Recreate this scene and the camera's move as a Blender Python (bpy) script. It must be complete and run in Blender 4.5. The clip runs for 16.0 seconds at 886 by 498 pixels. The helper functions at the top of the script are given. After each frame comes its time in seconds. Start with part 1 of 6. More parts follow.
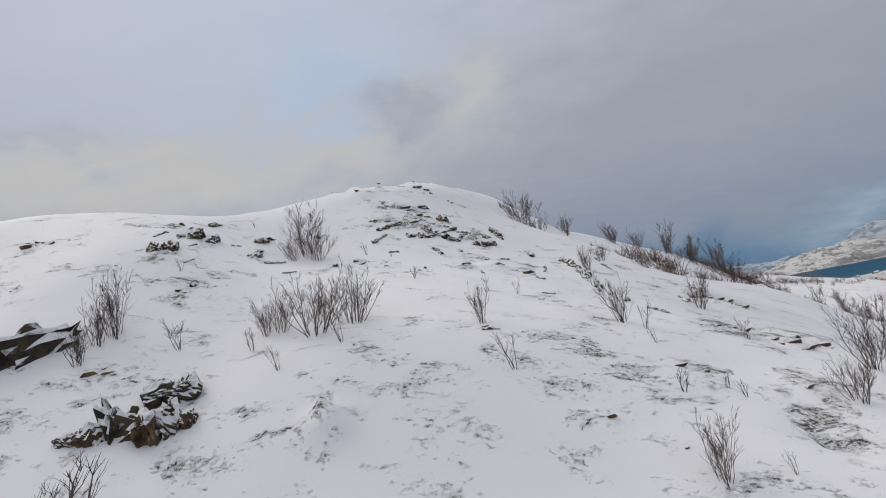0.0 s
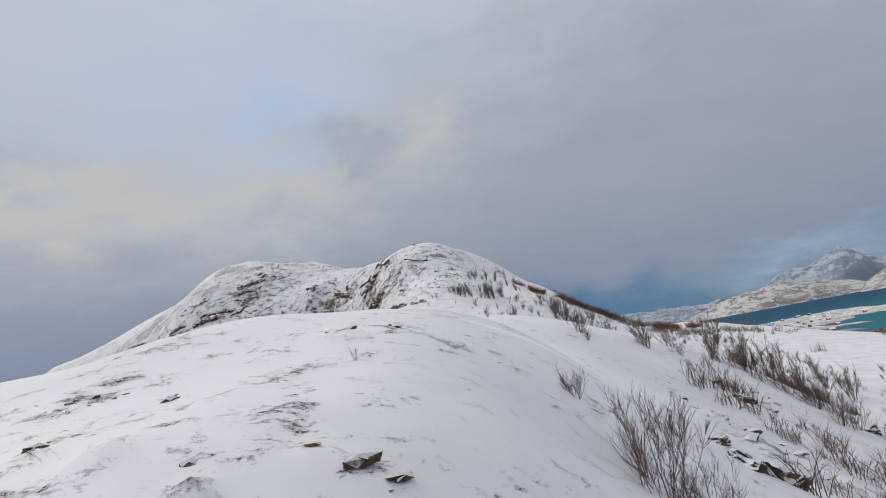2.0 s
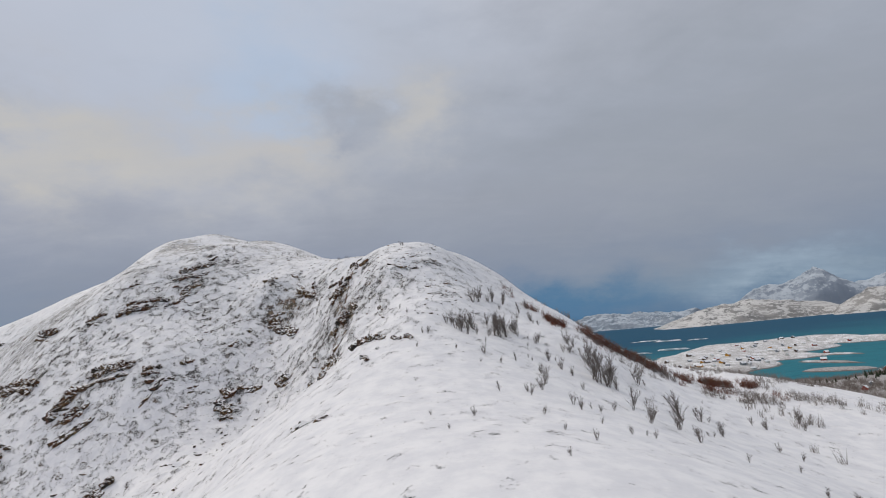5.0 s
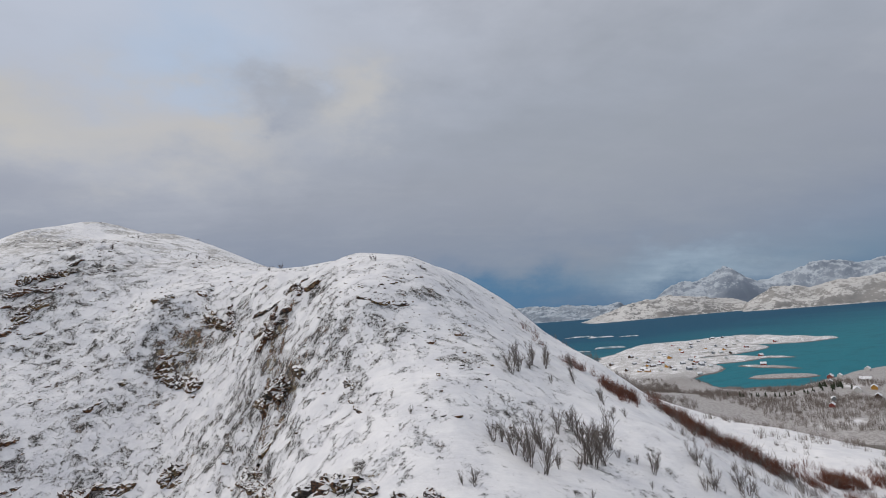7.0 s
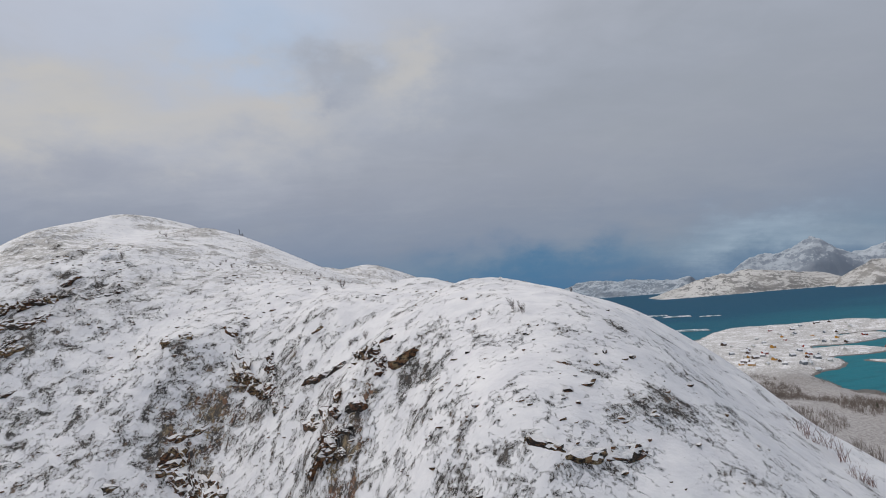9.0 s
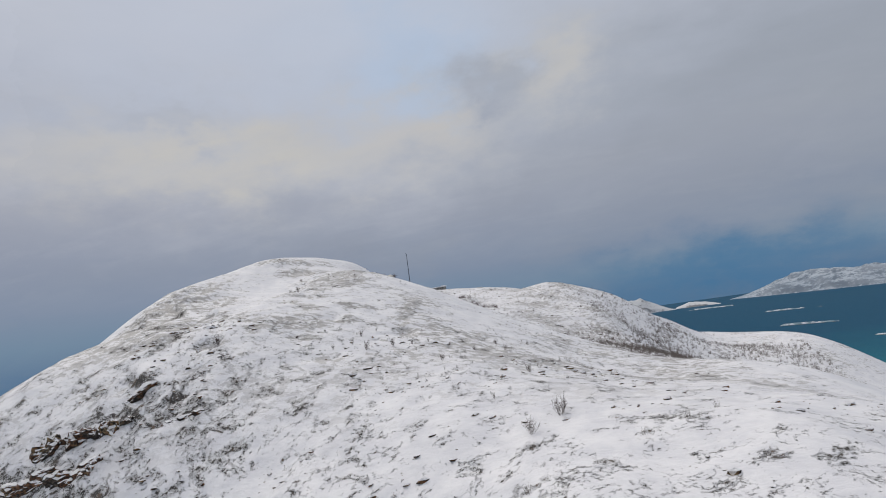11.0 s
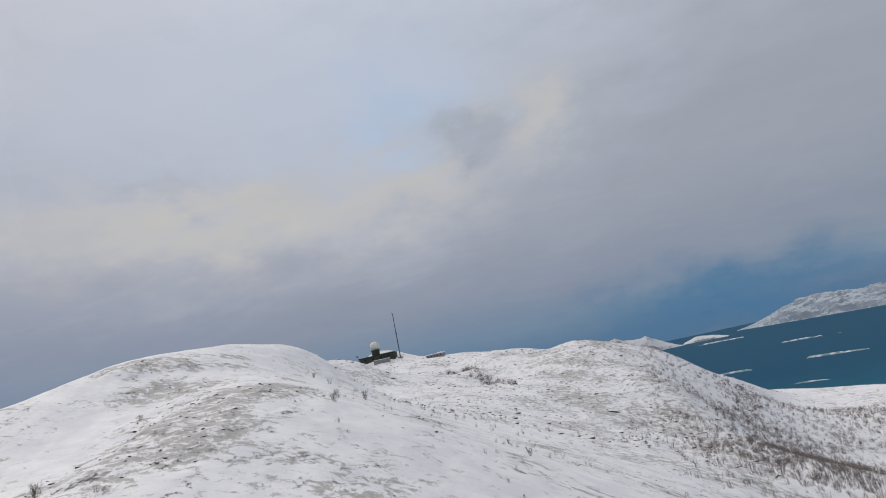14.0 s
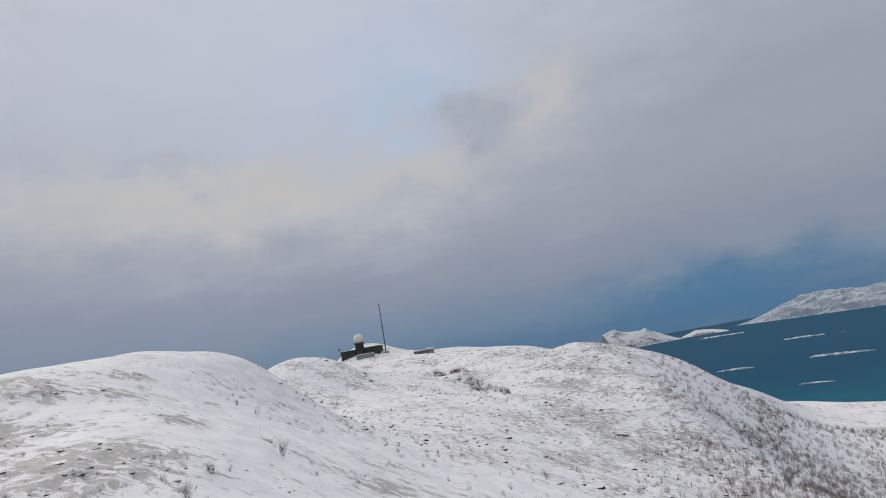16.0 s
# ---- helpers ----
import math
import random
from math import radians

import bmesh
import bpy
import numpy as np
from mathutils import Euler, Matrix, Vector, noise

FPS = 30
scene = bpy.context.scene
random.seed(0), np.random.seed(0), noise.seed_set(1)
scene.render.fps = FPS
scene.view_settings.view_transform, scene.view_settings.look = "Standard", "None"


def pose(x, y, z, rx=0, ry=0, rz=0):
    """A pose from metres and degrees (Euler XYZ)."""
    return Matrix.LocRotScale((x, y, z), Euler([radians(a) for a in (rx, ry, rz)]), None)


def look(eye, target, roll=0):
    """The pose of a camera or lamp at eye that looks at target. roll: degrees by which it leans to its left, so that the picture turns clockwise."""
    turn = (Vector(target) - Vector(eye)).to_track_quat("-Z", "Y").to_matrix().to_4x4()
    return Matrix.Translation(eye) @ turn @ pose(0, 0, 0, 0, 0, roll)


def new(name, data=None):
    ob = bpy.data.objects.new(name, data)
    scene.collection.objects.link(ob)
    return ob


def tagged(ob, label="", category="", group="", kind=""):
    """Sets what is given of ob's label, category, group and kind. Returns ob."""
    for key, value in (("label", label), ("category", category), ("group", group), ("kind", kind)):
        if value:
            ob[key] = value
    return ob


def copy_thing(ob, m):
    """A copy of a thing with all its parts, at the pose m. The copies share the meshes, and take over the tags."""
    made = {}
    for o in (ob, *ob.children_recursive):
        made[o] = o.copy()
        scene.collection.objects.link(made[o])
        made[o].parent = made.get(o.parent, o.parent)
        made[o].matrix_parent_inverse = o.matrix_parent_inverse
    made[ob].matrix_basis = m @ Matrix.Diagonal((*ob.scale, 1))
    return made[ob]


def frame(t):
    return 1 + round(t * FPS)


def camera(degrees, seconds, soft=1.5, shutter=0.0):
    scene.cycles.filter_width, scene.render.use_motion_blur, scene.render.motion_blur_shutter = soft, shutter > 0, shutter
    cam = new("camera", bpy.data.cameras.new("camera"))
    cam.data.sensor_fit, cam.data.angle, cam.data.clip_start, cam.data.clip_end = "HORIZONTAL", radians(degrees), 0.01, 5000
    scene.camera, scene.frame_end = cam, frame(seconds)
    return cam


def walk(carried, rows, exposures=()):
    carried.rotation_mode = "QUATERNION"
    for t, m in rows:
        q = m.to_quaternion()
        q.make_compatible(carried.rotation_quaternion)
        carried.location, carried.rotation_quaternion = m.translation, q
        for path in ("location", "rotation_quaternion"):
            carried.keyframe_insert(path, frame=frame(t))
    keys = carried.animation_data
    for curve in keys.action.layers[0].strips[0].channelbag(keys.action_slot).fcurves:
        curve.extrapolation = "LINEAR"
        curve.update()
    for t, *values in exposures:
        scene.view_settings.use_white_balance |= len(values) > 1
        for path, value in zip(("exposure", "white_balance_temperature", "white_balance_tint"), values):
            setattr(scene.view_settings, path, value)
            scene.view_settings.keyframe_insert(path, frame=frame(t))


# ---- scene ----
cam = camera(85.04, 16.0, soft=1.0)

PATH = [
    (0.0, pose(0.00, 0.00, 68.97, 99.49, 11.07, 0.08)),
    (0.5, pose(-0.29, 1.91, 69.27, 107.17, 12.07, -1.28)),
    (1.0, pose(-0.34, 3.73, 70.06, 107.77, 12.58, -3.06)),
    (1.5, pose(-0.14, 5.19, 71.08, 104.80, 11.88, -5.12)),
    (2.0, pose(0.23, 6.71, 72.22, 102.66, 10.76, -6.14)),
    (2.5, pose(0.50, 8.15, 73.16, 101.94, 8.56, -6.85)),
    (3.0, pose(0.80, 10.26, 74.47, 101.88, 7.34, -7.63)),
    (3.2, pose(0.85, 11.21, 75.03, 101.82, 7.01, -7.90)),
    (5.3, pose(3.93, 64.89, 95.10, 99.96, 5.35, -9.89)),
    (5.5, pose(3.20, 71.40, 96.91, 99.82, 5.48, -10.82)),
    (6.0, pose(1.73, 88.95, 102.05, 99.63, 5.53, -13.17)),
    (6.5, pose(0.86, 104.85, 107.35, 99.32, 5.45, -15.85)),
    (7.0, pose(0.43, 121.26, 112.75, 98.09, 5.32, -17.54)),
    (7.5, pose(0.69, 135.81, 117.62, 96.09, 4.43, -16.24)),
    (8.0, pose(0.98, 151.47, 122.42, 95.51, 3.90, -14.50)),
    (8.5, pose(0.76, 166.17, 126.64, 95.63, 4.25, -13.44)),
    (9.0, pose(0.01, 181.72, 131.74, 95.49, 5.32, -10.99)),
    (9.5, pose(-0.11, 196.37, 136.75, 95.24, 6.25, -6.88)),
    (10.0, pose(0.27, 211.67, 142.15, 95.42, 6.88, -0.47)),
    (10.2, pose(0.00, 218.46, 143.93, 95.86, 6.83, 2.54)),
    (12.3, pose(-11.50, 289.25, 156.50, 102.06, 8.77, 12.33)),
    (12.5, pose(-11.90, 294.02, 157.82, 102.48, 9.16, 12.23)),
    (13.0, pose(-13.09, 307.60, 161.13, 103.66, 10.42, 11.56)),
    (13.5, pose(-13.54, 318.11, 163.68, 104.16, 11.41, 10.70)),
    (14.0, pose(-13.72, 329.36, 166.34, 104.18, 12.06, 9.28)),
    (14.5, pose(-13.36, 338.19, 168.55, 103.95, 12.26, 7.93)),
    (15.0, pose(-12.62, 346.69, 170.38, 103.61, 12.24, 7.25)),
    (15.5, pose(-11.85, 353.30, 172.08, 103.08, 11.65, 7.54)),
    (16.0, pose(-10.93, 360.45, 173.80, 102.37, 10.32, 9.04)),
]
walk(cam, PATH)

# ---- daylight: a broken overcast with a low, veiled sun behind thin cloud ----
SUN_AZ, SUN_EL = radians(-60), radians(46)
world = bpy.data.worlds.new("sky")
scene.world = world
world.use_nodes = True
wt = world.node_tree
wt.nodes.clear()


def wmath(op, a, b=None, c=None, clamp=False):
    n = wt.nodes.new("ShaderNodeMath")
    n.operation, n.use_clamp = op, clamp
    for i, v in enumerate((a, b, c)):
        if v is None:
            continue
        if isinstance(v, (int, float)):
            n.inputs[i].default_value = v
        else:
            wt.links.new(v, n.inputs[i])
    return n.outputs[0]


def wmix(fac, a, b):
    n = wt.nodes.new("ShaderNodeMix")
    n.data_type = "RGBA"
    for i, v in ((0, fac), (6, a), (7, b)):
        if isinstance(v, (int, float)):
            n.inputs[i].default_value = v
        elif isinstance(v, tuple):
            n.inputs[i].default_value = (*v, 1)
        else:
            wt.links.new(v, n.inputs[i])
    return n.outputs[2]


coord = wt.nodes.new("ShaderNodeTexCoord").outputs["Generated"]
sep = wt.nodes.new("ShaderNodeSeparateXYZ")
wt.links.new(coord, sep.inputs[0])
dx, dy, dz = sep.outputs
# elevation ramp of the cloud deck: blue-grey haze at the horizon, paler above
ramp = wt.nodes.new("ShaderNodeValToRGB")
wt.links.new(wmath("MULTIPLY_ADD", dz, 0.8, 0.2, clamp=True), ramp.inputs[0])
stops = ((0.10, (0.065, 0.13, 0.215)), (0.20, (0.075, 0.165, 0.29)), (0.235, (0.13, 0.215, 0.325)), (0.28, (0.19, 0.24, 0.34)),
         (0.33, (0.235, 0.27, 0.355)), (0.41, (0.335, 0.355, 0.425)), (0.52, (0.44, 0.475, 0.56)), (0.68, (0.58, 0.60, 0.66)), (1.0, (1.28, 1.25, 1.24)))
while len(ramp.color_ramp.elements) < len(stops):
    ramp.color_ramp.elements.new(0.5)
for e, (p, c) in zip(ramp.color_ramp.elements, stops):
    e.position, e.color = p, (*c, 1)
sky_col = ramp.outputs[0]
# cloud sheet: noise on a plane far overhead, drawn out along one wind direction
lift = wmath("MAXIMUM", wmath("ADD", dz, 0.20), 0.12)
plane = wt.nodes.new("ShaderNodeCombineXYZ")
wt.links.new(wmath("DIVIDE", dx, lift), plane.inputs[0])
wt.links.new(wmath("DIVIDE", dy, lift), plane.inputs[1])


def clouds(scale, detail, rough, stretch, turn, offset):
    m = wt.nodes.new("ShaderNodeMapping")
    m.inputs["Rotation"].default_value = (0, 0, radians(turn))
    m.inputs["Scale"].default_value = (1, stretch, 1)
    m.inputs["Location"].default_value = (offset, offset * 0.7, offset * 1.3)
    wt.links.new(plane.outputs[0], m.inputs[0])
    n = wt.nodes.new("ShaderNodeTexNoise")
    n.inputs["Scale"].default_value, n.inputs["Detail"].default_value, n.inputs["Roughness"].default_value = scale, detail, rough
    wt.links.new(m.outputs[0], n.inputs["Vector"])
    return n.outputs["Fac"]


big = clouds(0.9, 4, 0.5, 1.8, 25, 3.1)
fine = clouds(2.6, 6, 0.55, 2.2, 30, 8.4)
soft = wmath("MULTIPLY_ADD", wmath("ADD", wmath("MULTIPLY", big, 0.65), wmath("MULTIPLY", fine, 0.35)), 2.6, -0.85, clamp=True)
high_up = wmath("MULTIPLY_ADD", dz, 5.0, -0.45, clamp=True)
sky_col = wmix(wmath("MULTIPLY", wmath("MULTIPLY", soft, high_up), 0.46), sky_col, (0.285, 0.30, 0.345))
wisp = wmath("MULTIPLY_ADD", clouds(1.7, 5, 0.6, 3.0, 38, 5.2), 3.4, -1.7, clamp=True)
sky_col = wmix(wmath("MULTIPLY", wmath("MULTIPLY", wisp, high_up), 0.34), sky_col, (0.50, 0.515, 0.56))


def billow(scale, detail, offset, tall):
    """Noise over the directions of the sky, flattened along the horizon."""
    m = wt.nodes.new("ShaderNodeMapping")
    m.inputs["Scale"].default_value, m.inputs["Location"].default_value = (1, 1, tall), (offset, offset, offset)
    m.inputs["Rotation"].default_value = (0, radians(-14), 0)
    wt.links.new(coord, m.inputs[0])
    n = wt.nodes.new("ShaderNodeTexNoise")
    n.inputs["Scale"].default_value, n.inputs["Detail"].default_value, n.inputs["Roughness"].default_value = scale, detail, 0.58
    wt.links.new(m.outputs[0], n.inputs["Vector"])
    return n.outputs["Fac"]


mottle = billow(3.4, 7, 2.7, 2.6)
sky_col = wmix(wmath("MULTIPLY", wmath("MULTIPLY_ADD", mottle, 4.5, -2.3, clamp=True), 0.42), sky_col, (0.25, 0.27, 0.32))
sky_col = wmix(wmath("MULTIPLY", wmath("MULTIPLY", wmath("MULTIPLY_ADD", mottle, -4.5, 2.1, clamp=True), high_up), 0.42), sky_col, (0.54, 0.55, 0.60))
# the cloud edges wander
dx = wmath("ADD", dx, wmath("MULTIPLY_ADD", billow(6.5, 6, 7.9, 1.5), 0.34, -0.17))
dz = wmath("ADD", dz, wmath("MULTIPLY_ADD", billow(7.5, 6, 4.3, 1.8), 0.24, -0.12))


def toward(az, el, width, wide=1.0):
    """A soft spot of the sky round a direction, 1 in its middle."""
    a, e = radians(az), radians(el)
    ux, uy = math.cos(a), -math.sin(a)
    side = wmath("ADD", wmath("MULTIPLY", dx, ux), wmath("MULTIPLY", dy, uy))
    up = wmath("SUBTRACT", dz, math.sin(e))
    ahead = wmath("ADD", wmath("MULTIPLY", dx, math.sin(a)), wmath("MULTIPLY", dy, math.cos(a)))
    r2 = wmath("ADD", wmath("POWER", wmath("DIVIDE", side, math.sin(radians(width * wide))), 2.0), wmath("POWER", wmath("DIVIDE", up, math.sin(radians(width))), 2.0))
    g = wmath("EXPONENT", wmath("MULTIPLY", r2, -0.5))
    return wmath("MULTIPLY", g, wmath("GREATER_THAN", ahead, 0.0))


def spot(col, az, el, width, wide, colour, amount, ragged=0.6):
    g = toward(az, el, width, wide)
    g = wmath("MULTIPLY", g, wmath("MULTIPLY_ADD", fine, 2 * ragged, 1 - ragged))
    return wmix(wmath("MULTIPLY", g, amount, clamp=True), col, colour)


sky_col = spot(sky_col, -20, 33, 10, 2.4, (0.50, 0.54, 0.645), 0.55, 0.4)
sky_col = spot(sky_col, -10, 34, 9, 1.8, (0.53, 0.59, 0.70), 0.55, 0.4)
sky_col = spot(sky_col, -8, 29, 3.6, 1.4, (0.45, 0.565, 0.74), 0.75, 0.5)
sky_col = spot(sky_col, -32, 20, 2.6, 6.0, (0.60, 0.565, 0.50), 0.62, 0.7)
sky_col = spot(sky_col, -9, 22.2, 2.2, 3.2, (0.60, 0.565, 0.52), 0.62, 0.8)
sky_col = spot(sky_col, 40, 19, 10, 2.6, (0.315, 0.345, 0.395), 0.75, 0.4)
sky_col = spot(sky_col, 8.2, 26.3, 2.1, 1.7, (0.60, 0.575, 0.53), 0.55, 0.95)
sky_col = spot(sky_col, 2.0, 26.2, 1.6, 2.4, (0.33, 0.36, 0.42), 0.50, 0.95)
sky_col = spot(sky_col, -0.4, 23.6, 1.0, 1.8, (0.35, 0.38, 0.45), 0.65, 0.8)
sky_col = spot(sky_col, -36.7, 24.2, 1.1, 2.8, (0.38, 0.41, 0.48), 0.55, 0.8)
sky_col = spot(sky_col, 46, 2.6, 1.6, 4.0, (0.33, 0.42, 0.52), 0.6, 0.9)
sky_col = spot(sky_col, 22, 1.0, 2.0, 4.0, (0.045, 0.16, 0.31), 0.75, 0.2)
nishita = wt.nodes.new("ShaderNodeTexSky")
nishita.sky_type, nishita.sun_disc = "NISHITA", False
nishita.sun_elevation, nishita.sun_rotation = SUN_EL, SUN_AZ
back_sky = wt.nodes.new("ShaderNodeBackground")
wt.links.new(nishita.outputs[0], back_sky.inputs[0])
back_sky.inputs[1].default_value = 0.004
back_cloud = wt.nodes.new("ShaderNodeBackground")
wt.links.new(sky_col, back_cloud.inputs[0])
back_cloud.inputs[1].default_value = 0.96
both = wt.nodes.new("ShaderNodeAddShader")
wt.links.new(back_sky.outputs[0], both.inputs[0])
wt.links.new(back_cloud.outputs[0], both.inputs[1])
out = wt.nodes.new("ShaderNodeOutputWorld")
wt.links.new(both.outputs[0], out.inputs[0])

sun = new("sun", bpy.data.lights.new("sun", "SUN"))
sun.data.energy, sun.data.angle, sun.data.color = 1.15, radians(30), (1.0, 0.92, 0.80)
sun.matrix_world = look((300 * math.sin(SUN_AZ) * math.cos(SUN_EL), 300 * math.cos(SUN_AZ) * math.cos(SUN_EL), 300 * math.sin(SUN_EL)), (0, 0, 0))
scene.view_settings.exposure = 0.0


# ---- materials ----
class Mat:
    """A small helper to write node materials."""

    def __init__(self, name, rough=0.8, metal=0.0):
        self.m = bpy.data.materials.new(name)
        self.m.use_nodes = True
        self.t = self.m.node_tree
        self.b = self.t.nodes["Principled BSDF"]
        self.b.inputs["Roughness"].default_value, self.b.inputs["Metallic"].default_value = rough, metal
        self.place = self.t.nodes.new("ShaderNodeNewGeometry").outputs["Position"]

    def put(self, value, socket):
        if isinstance(value, tuple):
            socket.default_value = (*value, 1) if len(value) == 3 else value
        elif isinstance(value, (int, float)):
            socket.default_value = value
        else:
            self.t.links.new(value, socket)

    def noise(self, scale, detail=4, rough=0.55, stretch=(1, 1, 1), turn=0, vector=None, distort=0.0):
        mp = self.t.nodes.new("ShaderNodeMapping")
        mp.inputs["Scale"].default_value, mp.inputs["Rotation"].default_value = stretch, (0, 0, radians(turn))
        self.t.links.new(vector or self.place, mp.inputs[0])
        n = self.t.nodes.new("ShaderNodeTexNoise")
        for key, value in (("Scale", scale), ("Detail", detail), ("Roughness", rough), ("Distortion", distort)):
            n.inputs[key].default_value = value
        self.t.links.new(mp.outputs[0], n.inputs["Vector"])
        return n.outputs["Fac"]

    def math(self, op, a, b=0.0, c=0.0, clamp=False):
        n = self.t.nodes.new("ShaderNodeMath")
        n.operation, n.use_clamp = op, clamp
        for i, v in enumerate((a, b, c)):
            self.put(v, n.inputs[i])
        return n.outputs[0]

    def step(self, value, low, high):
        n = self.t.nodes.new("ShaderNodeMapRange")
        n.interpolation_type = "SMOOTHSTEP"
        self.put(value, n.inputs[0])
        n.inputs[1].default_value, n.inputs[2].default_value = low, high
        return n.outputs[0]

    def mix(self, fac, a, b):
        n = self.t.nodes.new("ShaderNodeMix")
        n.data_type = "RGBA"
        for i, v in ((0, fac), (6, a), (7, b)):
            self.put(v, n.inputs[i])
        return n.outputs[2]

    def up(self):
        g = self.t.nodes.new("ShaderNodeNewGeometry")
        s = self.t.nodes.new("ShaderNodeSeparateXYZ")
        self.t.links.new(g.outputs["Normal"], s.inputs[0])
        return s.outputs[2]

    def random(self):
        return self.t.nodes.new("ShaderNodeObjectInfo").outputs["Random"]

    def colour(self, c):
        self.put(c, self.b.inputs["Base Color"])
        return self

    def bump(self, height, strength, distance):
        n = self.t.nodes.new("ShaderNodeBump")
        n.inputs["Strength"].default_value, n.inputs["Distance"].default_value = strength, distance
        self.put(height, n.inputs["Height"])
        self.t.links.new(n.outputs[0], self.b.inputs["Normal"])
        return self


def plain(name, colour, rough=0.7, metal=0.0, vary=0.25, scale=3.0):
    m = Mat(name, rough, metal)
    dark = tuple(c * (1 - vary) for c in colour)
    m.colour(m.mix(m.step(m.noise(scale, 5, 0.6), 0.3, 0.7), dark, colour))
    return m.m


SNOW, SNOW_OLD = (0.84, 0.835, 0.85), (0.735, 0.735, 0.765)
ROCK_DARK, ROCK_MID, ROCK_RUST, ROCK_OCHRE = (0.030, 0.024, 0.020), (0.115, 0.094, 0.074), (0.22, 0.095, 0.038), (0.33, 0.24, 0.125)
HEATH_PALE = (0.21, 0.185, 0.15)


def rock_colour(m, size):
    a = m.mix(m.step(m.noise(0.9 / size, 6, 0.62), 0.36, 0.62), ROCK_DARK, ROCK_MID)
    a = m.mix(m.step(m.noise(0.33 / size, 4, 0.6, (1, 1, 2.2)), 0.47, 0.57), a, ROCK_RUST)
    a = m.mix(m.step(m.noise(0.21 / size, 4, 0.6), 0.53, 0.61), a, ROCK_OCHRE)
    return m.mix(m.math("MULTIPLY", m.step(m.noise(3.1 / size, 6, 0.72), 0.48, 0.56), 0.75), a, ROCK_DARK)


def ground_material():
    m = Mat("snow_over_rock_and_heath", 0.75)

    def layer(name):
        n = m.t.nodes.new("ShaderNodeAttribute")
        n.attribute_name = name
        return n.outputs["Fac"]

    stony, rusty, face = layer("stony"), layer("rusty"), layer("face")
    s = m.t.nodes.new("ShaderNodeSeparateXYZ")
    m.t.links.new(m.place, s.inputs[0])
    afar = m.step(s.outputs[1], 16.0, 48.0)
    nigh = m.math("SUBTRACT", 1.0, afar)
    snow = m.mix(m.step(m.noise(0.22, 5, 0.6), 0.35, 0.65), SNOW_OLD, SNOW)
    # ribs, ledges and tussocks break through where the ground is steep or stony
    ribs = m.noise(0.26, 10, 0.68, (1.0, 1.2, 1.05), 24, None, 0.5)
    tufts = m.noise(1.7, 7, 0.72, (1.0, 1.25, 1.1), 24, None, 0.3)
    seams = m.math("ABSOLUTE", m.math("SUBTRACT", m.noise(0.75, 6, 0.62, (1.0, 1.4, 0.8), -18, None, 0.6), 0.5))
    broad = m.math("MULTIPLY_ADD", m.noise(0.05, 5, 0.62, (1.0, 1.4, 1.0), 20), 1.0, -0.5)
    much = m.math("ADD", stony, m.math("MULTIPLY", broad, m.math("MULTIPLY_ADD", stony, 2.0, 0.7)))
    much = m.math("MAXIMUM", m.math("MINIMUM", much, 0.56), -0.25)
    level = m.math("MULTIPLY_ADD", m.up(), 0.36, m.math("MULTIPLY", much, -0.25))
    level = m.math("ADD", level, m.math("MULTIPLY_ADD", ribs, 1.85, m.math("MULTIPLY_ADD", m.step(s.outputs[1], 330.0, 420.0), 0.12, -0.835)))
    level = m.math("ADD", level, m.math("MULTIPLY_ADD", tufts, 0.95, -0.475))
    level = m.math("ADD", level, m.math("MULTIPLY_ADD", m.step(seams, 0.0, 0.07), 0.16, -0.12))
    level = m.math("SUBTRACT", level, m.math("MULTIPLY", m.step(face, 0.28, 0.75), 0.10))
    chips = m.noise(5.5, 5, 0.74, (1.0, 1.2, 1.0), 24)
    level = m.math("ADD", level, m.math("MULTIPLY_ADD", chips, 0.62, -0.31))
    bare = m.math("MULTIPLY", m.math("SUBTRACT", 1.0, m.step(level, -0.008, 0.016)), afar)
    thin = m.math("MULTIPLY", m.math("SUBTRACT", 1.0, m.step(level, 0.0, 0.15)), afar)
    grass = m.mix(m.step(m.noise(1.3, 5, 0.7), 0.38, 0.62), (0.17, 0.155, 0.135), (0.34, 0.32, 0.29))
    col = m.mix(m.math("MULTIPLY", thin, 0.19), snow, grass)
    mats = m.noise(0.42, 9, 0.70, (1.0, 1.9, 1.0), 16, None, 0.5)
    mats = m.math("ADD", mats, m.math("MULTIPLY_ADD", m.noise(5.0, 5, 0.7, (1.0, 1.5, 1.0), 16), 0.36, -0.18))
    mats = m.math("MULTIPLY", m.step(m.math("MULTIPLY_ADD", much, 0.46, mats), 0.692, 0.742), m.step(s.outputs[1], 300.0, 350.0))
    col = m.mix(m.math("MULTIPLY", mats, 0.68), col, grass)
    stone = m.mix(m.step(m.noise(0.8, 6, 0.66), 0.36, 0.62), (0.030, 0.025, 0.021), (0.115, 0.098, 0.083))
    stone = m.mix(m.math("MULTIPLY", m.step(m.noise(0.35, 5, 0.6), 0.53, 0.62), 0.6), stone, (0.21, 0.12, 0.06))
    slab = m.mix(m.step(m.noise(0.30, 5, 0.62, (1, 1, 0.6)), 0.44, 0.56), ROCK_OCHRE, ROCK_RUST)
    slab = m.mix(m.step(m.noise(0.42, 7, 0.70, (1.3, 1.3, 0.6), 0, None, 0.8), 0.50, 0.56), slab, (0.030, 0.021, 0.016))
    stone = m.mix(m.math("MULTIPLY", m.step(rusty, 0.15, 0.45), 0.9), stone, slab)
